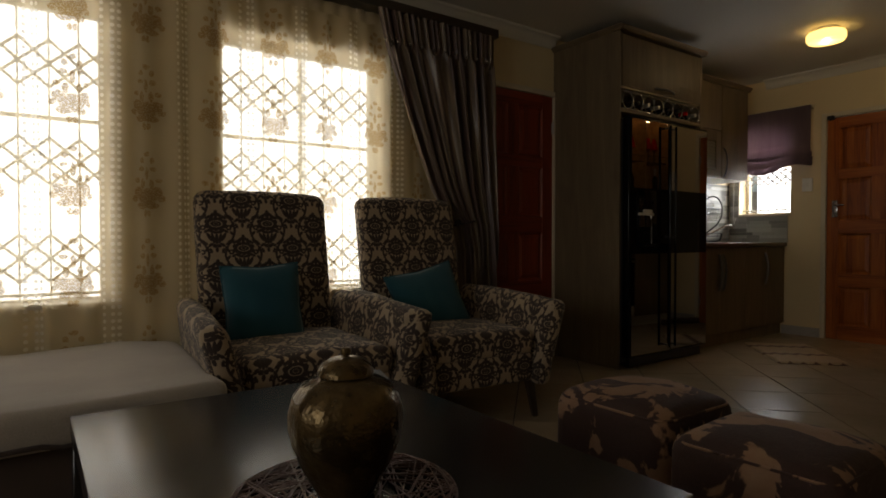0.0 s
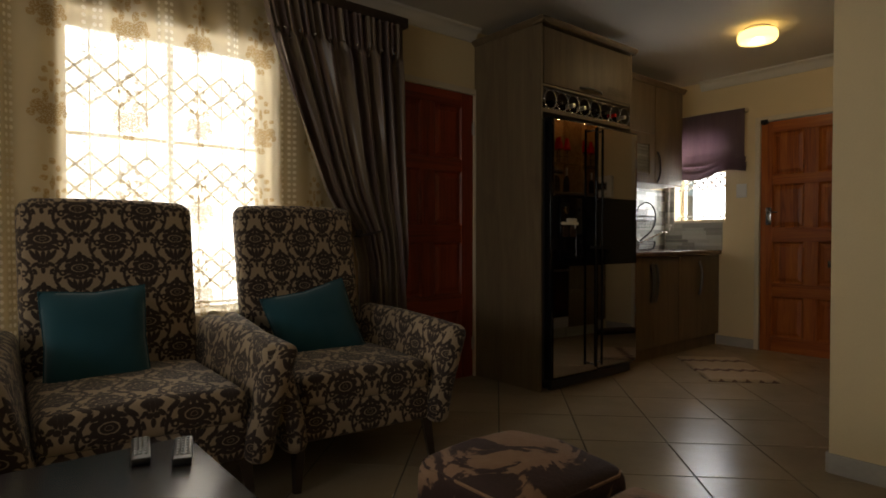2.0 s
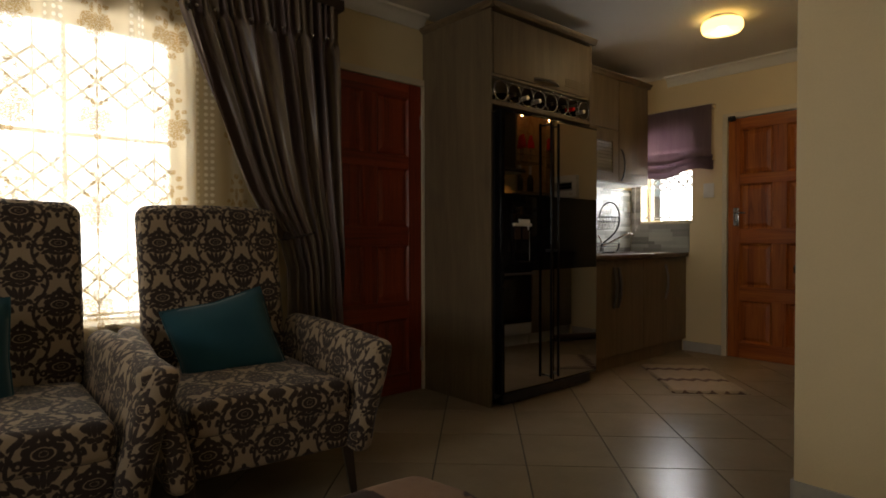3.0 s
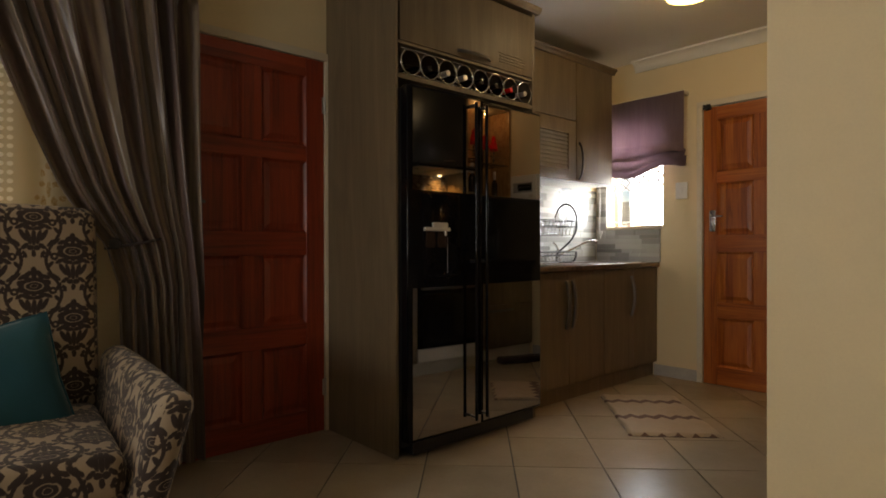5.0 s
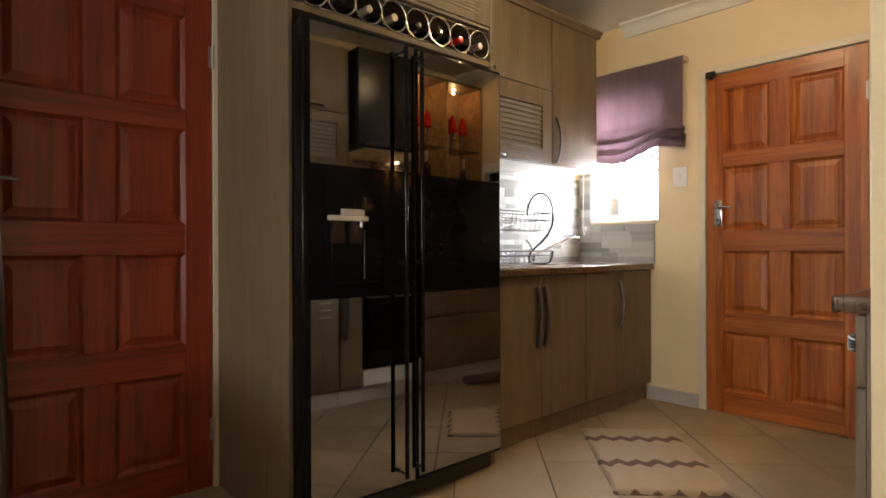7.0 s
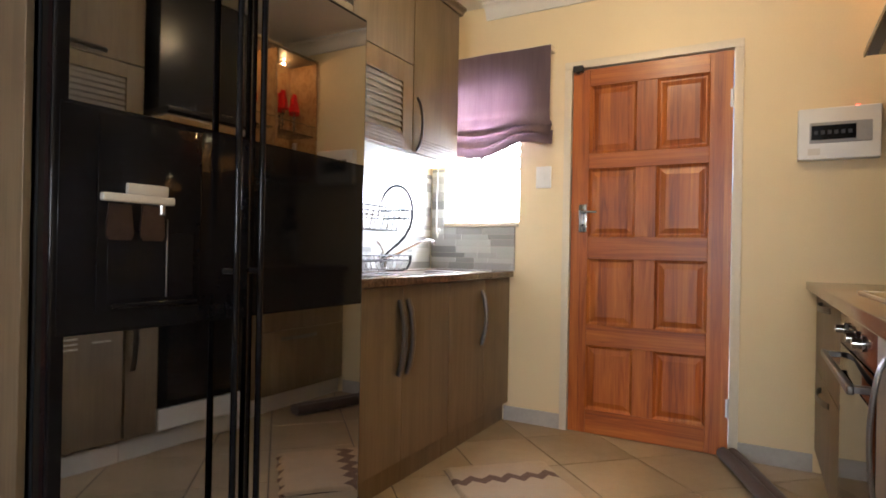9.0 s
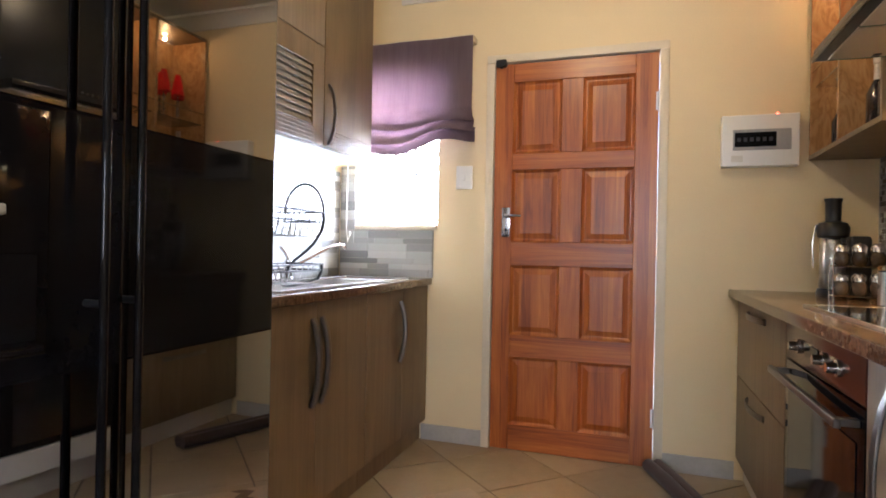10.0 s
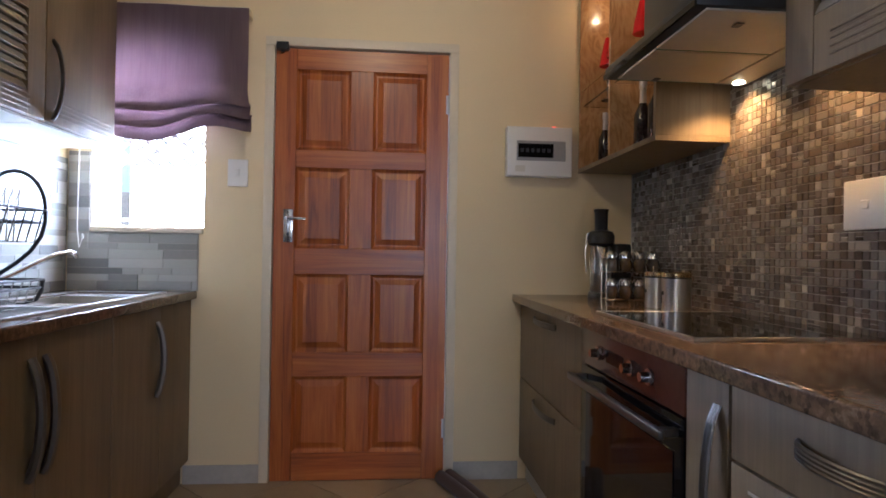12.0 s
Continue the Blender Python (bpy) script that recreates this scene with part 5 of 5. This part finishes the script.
for x, y, r, h2 in ((-0.588, 5.62, 0.042, 0.112), (-0.585, 5.47, 0.050, 0.115)):
    c = thing("canister", "brushed steel storage canister with lid", "canister", pose(x, y, 0.887), "canisters")
    part("body", lathe([(0, 0), (r, 0), (r, h2), (0, h2)], 32), M_STEEL, c)
    part("band", lathe([(r, h2), (r + 0.0005, h2), (r + 0.0005, h2 + 0.005), (0, h2 + 0.005)], 32), M_BLACK, c, "black seal band")
    part("lid", lathe([(r, h2 + 0.005), (r + 0.002, h2 + 0.006), (r + 0.002, h2 + 0.020), (r - 0.004, h2 + 0.023), (0, h2 + 0.023)], 32), M_BRASS, c, "gold tinted lid")
    part("emblem", rod((-r - 0.001, 0, h2 * 0.55), (-r + 0.004, 0, h2 * 0.55), 0.008, 14), M_BLACK, c)

# ---- lounge ----
pel = tagged(part("curtain_rail", box(XL + 0.003, -2.915, -1.4, 2.905, 2.318, 2.378, 0.006, 2), M_DARKWOOD), "dark stained wooden curtain pelmet rail", "curtain rail")


def voile_pt(i, j):
    y, z = -1.35 + 3.80 * i, 0.10 + 2.215 * j
    a = 0.012 * (0.6 + 0.4 * j)
    return (-3.048 + a * math.sin(y * 46) + 0.005 * math.sin(y * 17 + 2 * j), y + 0.010 * math.sin(y * 31 + 1.5 * j), z)


vo = thing("sheer_curtain", "cream gold embroidered sheer curtain across the windows", "curtain")
part("cloth", sheet(voile_pt, 420, 10, lambda i, j: (3.80 * i * 1.12 + 0.025, 2.215 * j)), M_SHEER, vo, smooth=80)
part("heading", sheet(lambda i, j: (-3.02 + 0.006 * math.sin(i * 260), -1.35 + 3.80 * i, 2.245 + 0.075 * j), 300, 2, lambda i, j: (3.8 * i, 0.01 * j)), M_SHEER, vo, smooth=80)


def drape_edges(z):
    """Left and right edge of the tied-back curtain at a height."""
    keys = [(0.06, 2.56, 2.90), (0.5, 2.55, 2.89), (0.85, 2.54, 2.87), (1.02, 2.49, 2.86), (1.12, 2.41, 2.86), (1.26, 2.32, 2.86), (1.45, 2.24, 2.86), (1.8, 2.11, 2.86), (2.15, 1.99, 2.86), (2.318, 1.95, 2.86)]
    for (z0, a0, b0), (z1, a1, b1) in zip(keys, keys[1:]):
        if z <= z1:
            s = (z - z0) / (z1 - z0)
            return a0 + (a1 - a0) * s, b0 + (b1 - b0) * s
    return keys[-1][1:]


def drape_pt(i, j):
    z = 0.06 + 2.258 * j
    a, c = drape_edges(z)
    tight = max(0.0, 1 - abs(z - 1.02) / 0.5)
    amp = 0.038 - 0.014 * tight
    k = i + 0.02 * math.sin(5 * j + 11 * i) + 0.01 * math.sin(23 * i)
    x = -2.925 + amp * math.sin(2 * math.pi * 8 * k + 1.2 * math.sin(3 * j)) + 0.012 * math.sin(2 * math.pi * 19 * k + 4 * j)
    if z > 2.12:
        x = -2.925 + amp * 0.7 * math.sin(2 * math.pi * 20 * i)
    return (x + 0.02 * tight, a + (c - a) * i + 0.008 * math.sin(2 * math.pi * 10 * k + 1.5), z)


dp = thing("drape", "brown striped satin curtain tied back beside the window", "curtain")
b = sheet(drape_pt, 240, 60, lambda i, j: (1.3 * i, 2.2 * j))
part("cloth", b, M_DRAPE, dp, smooth=80)
for k in range(10):
    y = 1.985 + 0.088 * k
    part("bead", lathe([(0, -0.008), (0.006, -0.006), (0.009, 0), (0.006, 0.006), (0, 0.008)], 8, None, (-2.888, y, 2.125)), M_BEAD, dp, "glass bead", 20)
tb = thing("curtain_tieback", "dark cord tieback round the gathered curtain", "tieback")
loop = [(-2.925 + 0.055 * math.cos(a), 2.60 + 0.105 * math.sin(a), 1.03 + 0.02 * math.sin(a)) for a in [2 * math.pi * i / 24 for i in range(24)]]
part("cord", tube(loop, 0.006, 8, None, True), M_ROSE, tb)
rose = bmesh.new()
for r in (0.007, 0.017):
    tube([(-2.875, 2.520 + r * math.cos(a), 1.03 + r * math.sin(a)) for a in [2 * math.pi * i / 20 for i in range(20)]], 0.007, 6, rose, True)
part("rosette", rose, M_ROSE, tb)


# armchairs
def smooth_box(x0, x1, y0, y1, z0, z1, bev, shape=None, cuts=3):
    b = box(x0, x1, y0, y1, z0, z1)
    bmesh.ops.bevel(b, geom=list(b.edges), offset=bev, segments=4, profile=0.5, affect="EDGES")
    bmesh.ops.subdivide_edges(b, edges=[e for e in b.edges if e.calc_length() > 0.12], cuts=cuts, use_grid_fill=True)
    box_uv(b)
    if shape:
        for v in b.verts:
            v.co = Vector(shape(*v.co))
    return b


def armchair(name, m, label):
    c = thing(name, label, "armchair", m, "damask armchairs")

    def lean(x, y, z):
        k = max(0.0, z - 0.40)
        bow = 0.02 * math.sin(math.pi * min(1, max(0, (y + 0.33) / 0.66)))
        return (x - 0.19 * k + bow * 0.6, y * (1.0 - 0.03 * (1.2 - z)), z + 0.012 * math.cos(y * 4.5) * (1 if z > 1.0 else 0))
    part("backrest", smooth_box(-0.375, -0.240, -0.325, 0.325, 0.24, 1.165, 0.055, lean), M_DAMASK, c, "tall damask backrest", 80)
    part("seat_base", smooth_box(-0.35, 0.44, -0.30, 0.30, 0.19, 0.345, 0.02), M_DAMASK, c, "", 60)
    part("seat_cushion", smooth_box(-0.25, 0.455, -0.305, 0.305, 0.325, 0.455, 0.045,
         lambda x, y, z: (x, y, z + (0.022 * math.cos(y * 4.8) * math.cos((x - 0.1) * 3.0) if z > 0.39 else 0))), M_DAMASK, c, "", 80)
    for s in (-1, 1):
        def arm(x, y, z, s=s):
            k = max(0.0, z - 0.28) / 0.34
            f = (x + 0.36) / 0.86
            return (x + 0.02 * k, y + s * (0.075 * k * (0.5 + 0.7 * f)), z + (0.035 * math.cos((f - 0.15) * 1.9) * k) - 0.03)
        part("arm", smooth_box(-0.36, 0.50, min(s * 0.285, s * 0.385), max(s * 0.285, s * 0.385), 0.20, 0.635, 0.046, arm), M_DAMASK, c, "flared damask arm", 80)
    for x in (0.40, -0.40):
        for y in (-0.30, 0.30):
            b = rod((x + (0.03 if x > 0 else -0.05), y * 1.06, 0.0), (x, y, 0.20), 0.018, 4, r2=0.030)
            part("leg", b, M_DARKWOOD, c, "tapered dark wooden leg", 30)
    return c


armchair("armchair", pose(-2.495, 1.232, 0, 0, 0, -2) @ Matrix.Diagonal((1, 1.06, 1, 1)), "brown and cream damask armchair with teal cushion")
armchair("armchair", pose(-2.465, 2.090, 0, 0, 0, -5), "brown and cream damask armchair beside the curtain")


def cushion(m, label):
    c = thing("cushion", label, "cushion", m, "teal cushions")

    def pt(i, j, side):
        u, v = 2 * i - 1, 2 * j - 1
        puff = (1 - abs(u) ** 2.6) ** 0.6 * (1 - abs(v) ** 2.6) ** 0.6
        pinch = 1 - 0.07 * (1 - abs(v)) * abs(u) ** 3
        pinch2 = 1 - 0.09 * (1 - abs(u)) * abs(v) ** 3
        w = 0.006 * noise.noise(Vector((3 * u, 3 * v, side * 5.0)))
        return (side * (0.062 * puff + w * puff), 0.20 * u * pinch, 0.20 * v * pinch2)
    b = sheet(lambda i, j: pt(i, j, 1), 22, 22)
    sheet(lambda i, j: pt(i, j, -1), 22, 22, None, b)
    bmesh.ops.remove_doubles(b, verts=b.verts, dist=0.0005)
    part("cover", b, M_TEAL, c, smooth=80)
    edge = []
    for a, d in (((-1, -1), (1, -1)), ((1, -1), (1, 1)), ((1, 1), (-1, 1)), ((-1, 1), (-1, -1))):
        for k in range(10):
            s = k / 10
            u, v = a[0] + (d[0] - a[0]) * s, a[1] + (d[1] - a[1]) * s
            edge.append(pt((u + 1) / 2, (v + 1) / 2, 0))
    part("piping", tube(edge, 0.004, 6, None, True), M_TEAL, c)


cushion(pose(-2.585, 1.140, 0.592) @ pose(0, 0, 0, 2, -15, -6) @ Matrix.Diagonal((1.05, 0.92, 1.08, 1)), "teal cotton scatter cushion on the armchair seat")
cushion(pose(-2.535, 2.075, 0.545) @ pose(0, 0, 0, 12, -22, -6) @ Matrix.Diagonal((1.08, 1.10, 1.14, 1)), "teal cotton scatter cushion leaning on the armchair")

# day bed below the window
bd = thing("day_bed", "cream upholstered day bed with brown base", "day bed")


def bed_top(x, y, z):
    n = noise.noise(Vector((x * 3, y * 3, 1))) * 0.020 + noise.noise(Vector((x * 9, y * 7, 4))) * 0.010
    return (x, y + (0.02 * math.sin(x * 4)), z + n)


part("mattress", smooth_box(-2.98, -1.86, -1.30, 0.80, 0.30, 0.430, 0.035, bed_top, 9), M_CREAM, bd, "cream seat pad", 80)
part("base", smooth_box(-2.96, -1.90, -1.28, 0.70, 0.06, 0.305, 0.02), M_SOFABASE, bd, "brown base", 60)
seam = [(-1.858 + 0.004 * math.sin(k * 1.3), -1.25 + 0.0485 * k, 0.318 + 0.007 * math.sin(k * 0.9) + 0.004 * math.sin(k * 2.3)) for k in range(41)]
part("piping", tube(seam, 0.008, 8), M_SEAM, bd, "dark brown wavy edge piping")
for x in (-2.88, -1.98):
    for y in (-1.2, 0.58):
        part("foot", rod((x, y, 0), (x, y, 0.065), 0.025, 12), M_DARKWOOD, bd)

# coffee table
tbm = thing("coffee_table", "black brown wooden coffee table with thick top", "coffee table")
part("tabletop", box(-1.622, -0.42, 0.312, 1.205, 0.410, 0.460, 0.003, 2), M_TABLE, tbm)
part("shelf", box(-1.56, -0.48, 0.37, 1.15, 0.14, 0.165, 0.003), M_TABLE, tbm)
for x in (-1.592, -0.45):
    for y in (0.342, 1.175):
        part("leg", box(x - 0.028, x + 0.028, y - 0.028, y + 0.028, 0.0, 0.410, 0.003), M_TABLE, tbm)

mt = tagged(new("placemat"), "round brown woven wire placemat under the vase", "placemat")
mt.location = (-0.785, 0.692, 0.4602)
random.seed(5)
b = bmesh.new()
for k in range(150):
    a = random.uniform(0, 2 * math.pi)
    s = random.uniform(0.5, 2.6)
    r = 0.20
    p, q = Vector((r * math.cos(a), r * math.sin(a), 0)), Vector((r * math.cos(a + s), r * math.sin(a + s), 0))
    mid = (p + q) / 2 * random.uniform(0.7, 1.25)
    z = random.uniform(0.002, 0.008)
    if mid.length < 0.2:
        tube([(*p[:2], z), (*(p * 0.5 + mid * 0.5)[:2], z + 0.002), (*mid[:2], z), (*(q * 0.5 + mid * 0.5)[:2], z + 0.002), (*q[:2], z)], 0.0016, 4, b)
part("mesh", b, M_MAT, mt)
part("rim", tube([(0.2 * math.cos(2 * math.pi * i / 48), 0.2 * math.sin(2 * math.pi * i / 48), 0.004) for i in range(48)], 0.003, 6, None, True), M_MAT, mt)

vs = thing("lidded_vase", "dark gold glazed lidded jar on a placemat", "vase", pose(-0.785, 0.692, 0.468))
b = lathe([(0, 0), (0.050, 0), (0.054, 0.006), (0.064, 0.024), (0.081, 0.056), (0.095, 0.090), (0.102, 0.122), (0.102, 0.148), (0.095, 0.174), (0.080, 0.193), (0.062, 0.204), (0.048, 0.208), (0.046, 0.213), (0, 0.213)], 72)
for q in b.verts:
    rad = math.hypot(q.co.x, q.co.y)
    if rad > 0.056:
        k = 1 + 0.020 * abs(math.cos(7 * math.atan2(q.co.y, q.co.x))) - 0.012
        q.co.x, q.co.y = q.co.x * k, q.co.y * k
part("body", b, M_VASE, vs, "dark gold glazed ribbed body", 60)
lid = part("lid", lathe([(0.046, 0.209), (0.051, 0.212), (0.050, 0.220), (0.043, 0.231), (0.028, 0.240), (0.010, 0.243), (0, 0.243)], 40), M_VASE, vs, "domed lid", 60)
part("knob", lathe([(0.008, 0.241), (0.005, 0.244), (0.009, 0.247), (0.0105, 0.253), (0.008, 0.259), (0, 0.261)], 20), M_VASE, lid)


def remote(x, y, rz, light):
    r = thing("remote_control", "black remote control lying on the table", "remote control", pose(x, y, 0.4602, 0, 0, rz), "remote controls")
    part("case", box(-0.085, 0.085, -0.022, 0.022, 0, 0.018, 0.006, 2), M_BLACK, r)
    if light:
        part("face", box(-0.082, 0.082, -0.019, 0.019, 0.018, 0.0195, 0.001), M_STEEL, r, "silver face")
    for i in range(7):
        for k in range(3):
            part("key", box(-0.070 + 0.02 * i, -0.060 + 0.02 * i, -0.015 + 0.011 * k, -0.007 + 0.011 * k, 0.018, 0.022, 0.0015), M_BLACK if light else M_KEYS, r)


remote(-1.555, 1.074, -12, False)
remote(-1.490, 1.157, -17, False)


def pouf(x, y, seed):
    p = thing("pouf", "brown and white cowhide cube pouf", "pouf", pose(x, y, 0, 0, 0, 2 * seed) @ Matrix.Diagonal((1, 1, 1.06 - 0.06 * seed, 1)), "cowhide poufs")

    def sag(a, c, z):
        return (a * (1 + 0.02 * math.sin(z * 7)), c * (1 + 0.02 * math.sin(z * 7)), z + (0.026 * math.cos(a * 6.5) * math.cos(c * 6.5) + 0.010 * noise.noise(Vector((a * 9, c * 9, seed * 4.0))) - 0.006 if z > 0.3 else 0))
    b = smooth_box(-0.205, 0.205, -0.195, 0.195, 0.03, 0.405, 0.045, sag)
    part("cover", b, M_HIDE, p, smooth=80)
    part("seam", tube([(0.200 * math.copysign(min(1, 1.3 * abs(math.cos(t))), math.cos(t)), 0.190 * math.copysign(min(1, 1.3 * abs(math.sin(t))), math.sin(t)), 0.385) for t in [2 * math.pi * i / 40 for i in range(40)]], 0.004, 6, None, True), M_HIDE, p)
    for sx in (-0.15, 0.15):
        for sy in (-0.15, 0.15):
            part("foot", rod((sx, sy, 0), (sx, sy, 0.035), 0.02, 12), M_DARKWOOD, p)


pouf(-0.985, 1.845, 0)
pouf(-0.550, 1.820, 1)

# ---- pieces of the floor and walls ----
fl = tagged(part("floor", box(XL - 0.1, XE + 0.1, YS - 0.1, YE + 0.1, -0.10, -0.004), M_GROUT, smooth=None), "beige glazed floor tiles laid on the diagonal", "floor", "", "structure")
T = 0.41
tile_mesh = mesh_of(box(-T / 2 + 0.0028, T / 2 - 0.0028, -T / 2 + 0.0028, T / 2 - 0.0028, -0.006, 0.0, 0.0015), "tile", M_TILE, 30)
c45 = math.sqrt(0.5)
for i in range(-18, 19):
    for j in range(-18, 19):
        x = -1.725 + c45 * T * (i + 0.5 - j - 0.5)
        y = 4.255 + c45 * T * (i + 0.5 + j + 0.5)
        if XL - 0.2 < x < XE + 0.2 and YS - 0.2 < y < YE + 0.2 and not (x > XR + 0.3 and y > 4.2):
            ob = new("tile", tile_mesh)
            ob.parent = fl
            ob.matrix_world = pose(x, y, 0.0, 0, 0, 45)

# grey strip tiles round the sink
random.seed(11)
unit = mesh_of(box(0, 1, -0.5, 0.5, 0, 1), "strip_tile", M_STRIP, None)


def strips(wall, place, lo, hi, z0, z1, hole=None):
    z = z0
    while z < z1 - 0.01:
        hgt = min(random.choice((0.030, 0.042, 0.055)), z1 - z)
        a = lo
        while a < hi - 0.005:
            wid = min(random.choice((0.09, 0.13, 0.18, 0.24)), hi - a)
            cuts = [(a, a + wid)]
            if hole and z + hgt > hole[2] and a + wid > hole[0] and a < hole[1]:
                cuts = [(a, min(a + wid, hole[0]))]
            for p, q in cuts:
                if q - p > 0.012:
                    ob = new("strip_tile", unit)
                    ob.parent = wall
                    ob.matrix_world = place(p, z) @ Matrix.Diagonal((q - p - 0.002, 0.010 + random.uniform(0, 0.0012), hgt - 0.002, 1))
            a += wid
        z += hgt


spw = tagged(part("backsplash_west", box(XL + 0.0005, XL + 0.004, 4.652, YE - 0.001, 0.889, 1.484), M_PALEGROUT, smooth=None), "glossy grey strip tiles behind the sink", "backsplash", "", "structure")
strips(spw, lambda a, z: pose(XL + 0.004, a, z, 0, 0, 90), 4.652, YE - 0.012, 0.890, 1.484)
b = bmesh.new()
box(XL + 0.010, -2.488, YE - 0.004, YE - 0.0005, 0.889, 1.153, bm=b)
box(XL + 0.010, KW[0] - 0.002, YE - 0.004, YE - 0.0005, 1.153, 1.52, bm=b)
spn = tagged(part("backsplash_north", b, M_PALEGROUT, smooth=None), "glossy grey strip tiles under the kitchen window", "backsplash", "", "structure")
strips(spn, lambda a, z: pose(a, YE - 0.004, z), XL + 0.012, -2.490, 0.890, 1.153)
strips(spn, lambda a, z: pose(a, YE - 0.004, z), XL + 0.012, KW[0] - 0.003, 1.154, 1.52)

# mosaic on the cooker wall
ms = tagged(part("mosaic_wall", box(XR - 0.008, XR - 0.0005, 3.922, YE - 0.001, 0.887, 1.84), M_PALEGROUT, smooth=None), "brown and grey glass mosaic on the cooker wall", "mosaic", "", "structure")
random.seed(3)
P = 0.0238
rest = ([], [])
picked_mesh = {}


def mosaic_piece(y0, y1, z0, z1, proud):
    x0, x1, e = XR - 0.008, XR - 0.0102 - proud, 0.0012
    vs_ = [(x0, y0, z0), (x0, y1, z0), (x0, y1, z1), (x0, y0, z1), (x1, y0 + e, z0 + e), (x1, y1 - e, z0 + e), (x1, y1 - e, z1 - e), (x1, y0 + e, z1 - e)]
    return vs_, [(4, 5, 6, 7), (0, 1, 5, 4), (1, 2, 6, 5), (2, 3, 7, 6), (3, 0, 4, 7)]


def mosaic_tile_mesh(w, h):
    key = (round(w, 4), round(h, 4))
    if key not in picked_mesh:
        e = 0.0012
        me = bpy.data.meshes.new("mosaic_tile")
        me.from_pydata([(0, 0, 0), (0, w, 0), (0, w, h), (0, 0, h), (-0.0026, e, e), (-0.0026, w - e, e), (-0.0026, w - e, h - e), (-0.0026, e, h - e)], [],
                       [(4, 5, 6, 7), (0, 1, 5, 4), (1, 2, 6, 5), (2, 3, 7, 6), (3, 0, 4, 7)])
        me.materials.append(M_MOSAIC)
        picked_mesh[key] = me
    return picked_mesh[key]


rows_n, cols_n = int((1.84 - 0.887) / P), int((YE - 3.924) / P)
for r in range(rows_n):
    c = 0
    while c < cols_n:
        pick = random.random()
        wide = 2 if pick < 0.10 and c + 1 < cols_n else 1
        halves = 2 if 0.10 < pick < 0.26 else 1
        y0, z0 = 3.924 + c * P, 0.888 + r * P
        for k in range(halves):
            w_, h_ = wide * P - 0.0018, P / halves - 0.0018
            za = z0 + k * P / halves
            if 4.55 < y0 < 5.0 and 1.05 < za < 1.34:
                ob = new("mosaic_tile", mosaic_tile_mesh(w_, h_))
                ob.parent = ms
                ob.location = (XR - 0.008, y0, za)
            else:
                v_, f_ = mosaic_piece(y0, y0 + w_, za, za + h_, random.uniform(0, 0.001))
                n0 = len(rest[0])
                rest[0].extend(v_)
                rest[1].extend([tuple(i + n0 for i in f) for f in f_])
        c += wide
me = bpy.data.meshes.new("mosaic_field")
me.from_pydata(rest[0], [], rest[1])
me.materials.append(M_MOSAICREST)
ob = new("mosaic_field", me)
ob.parent = ms
ob["kind"] = "stuff"
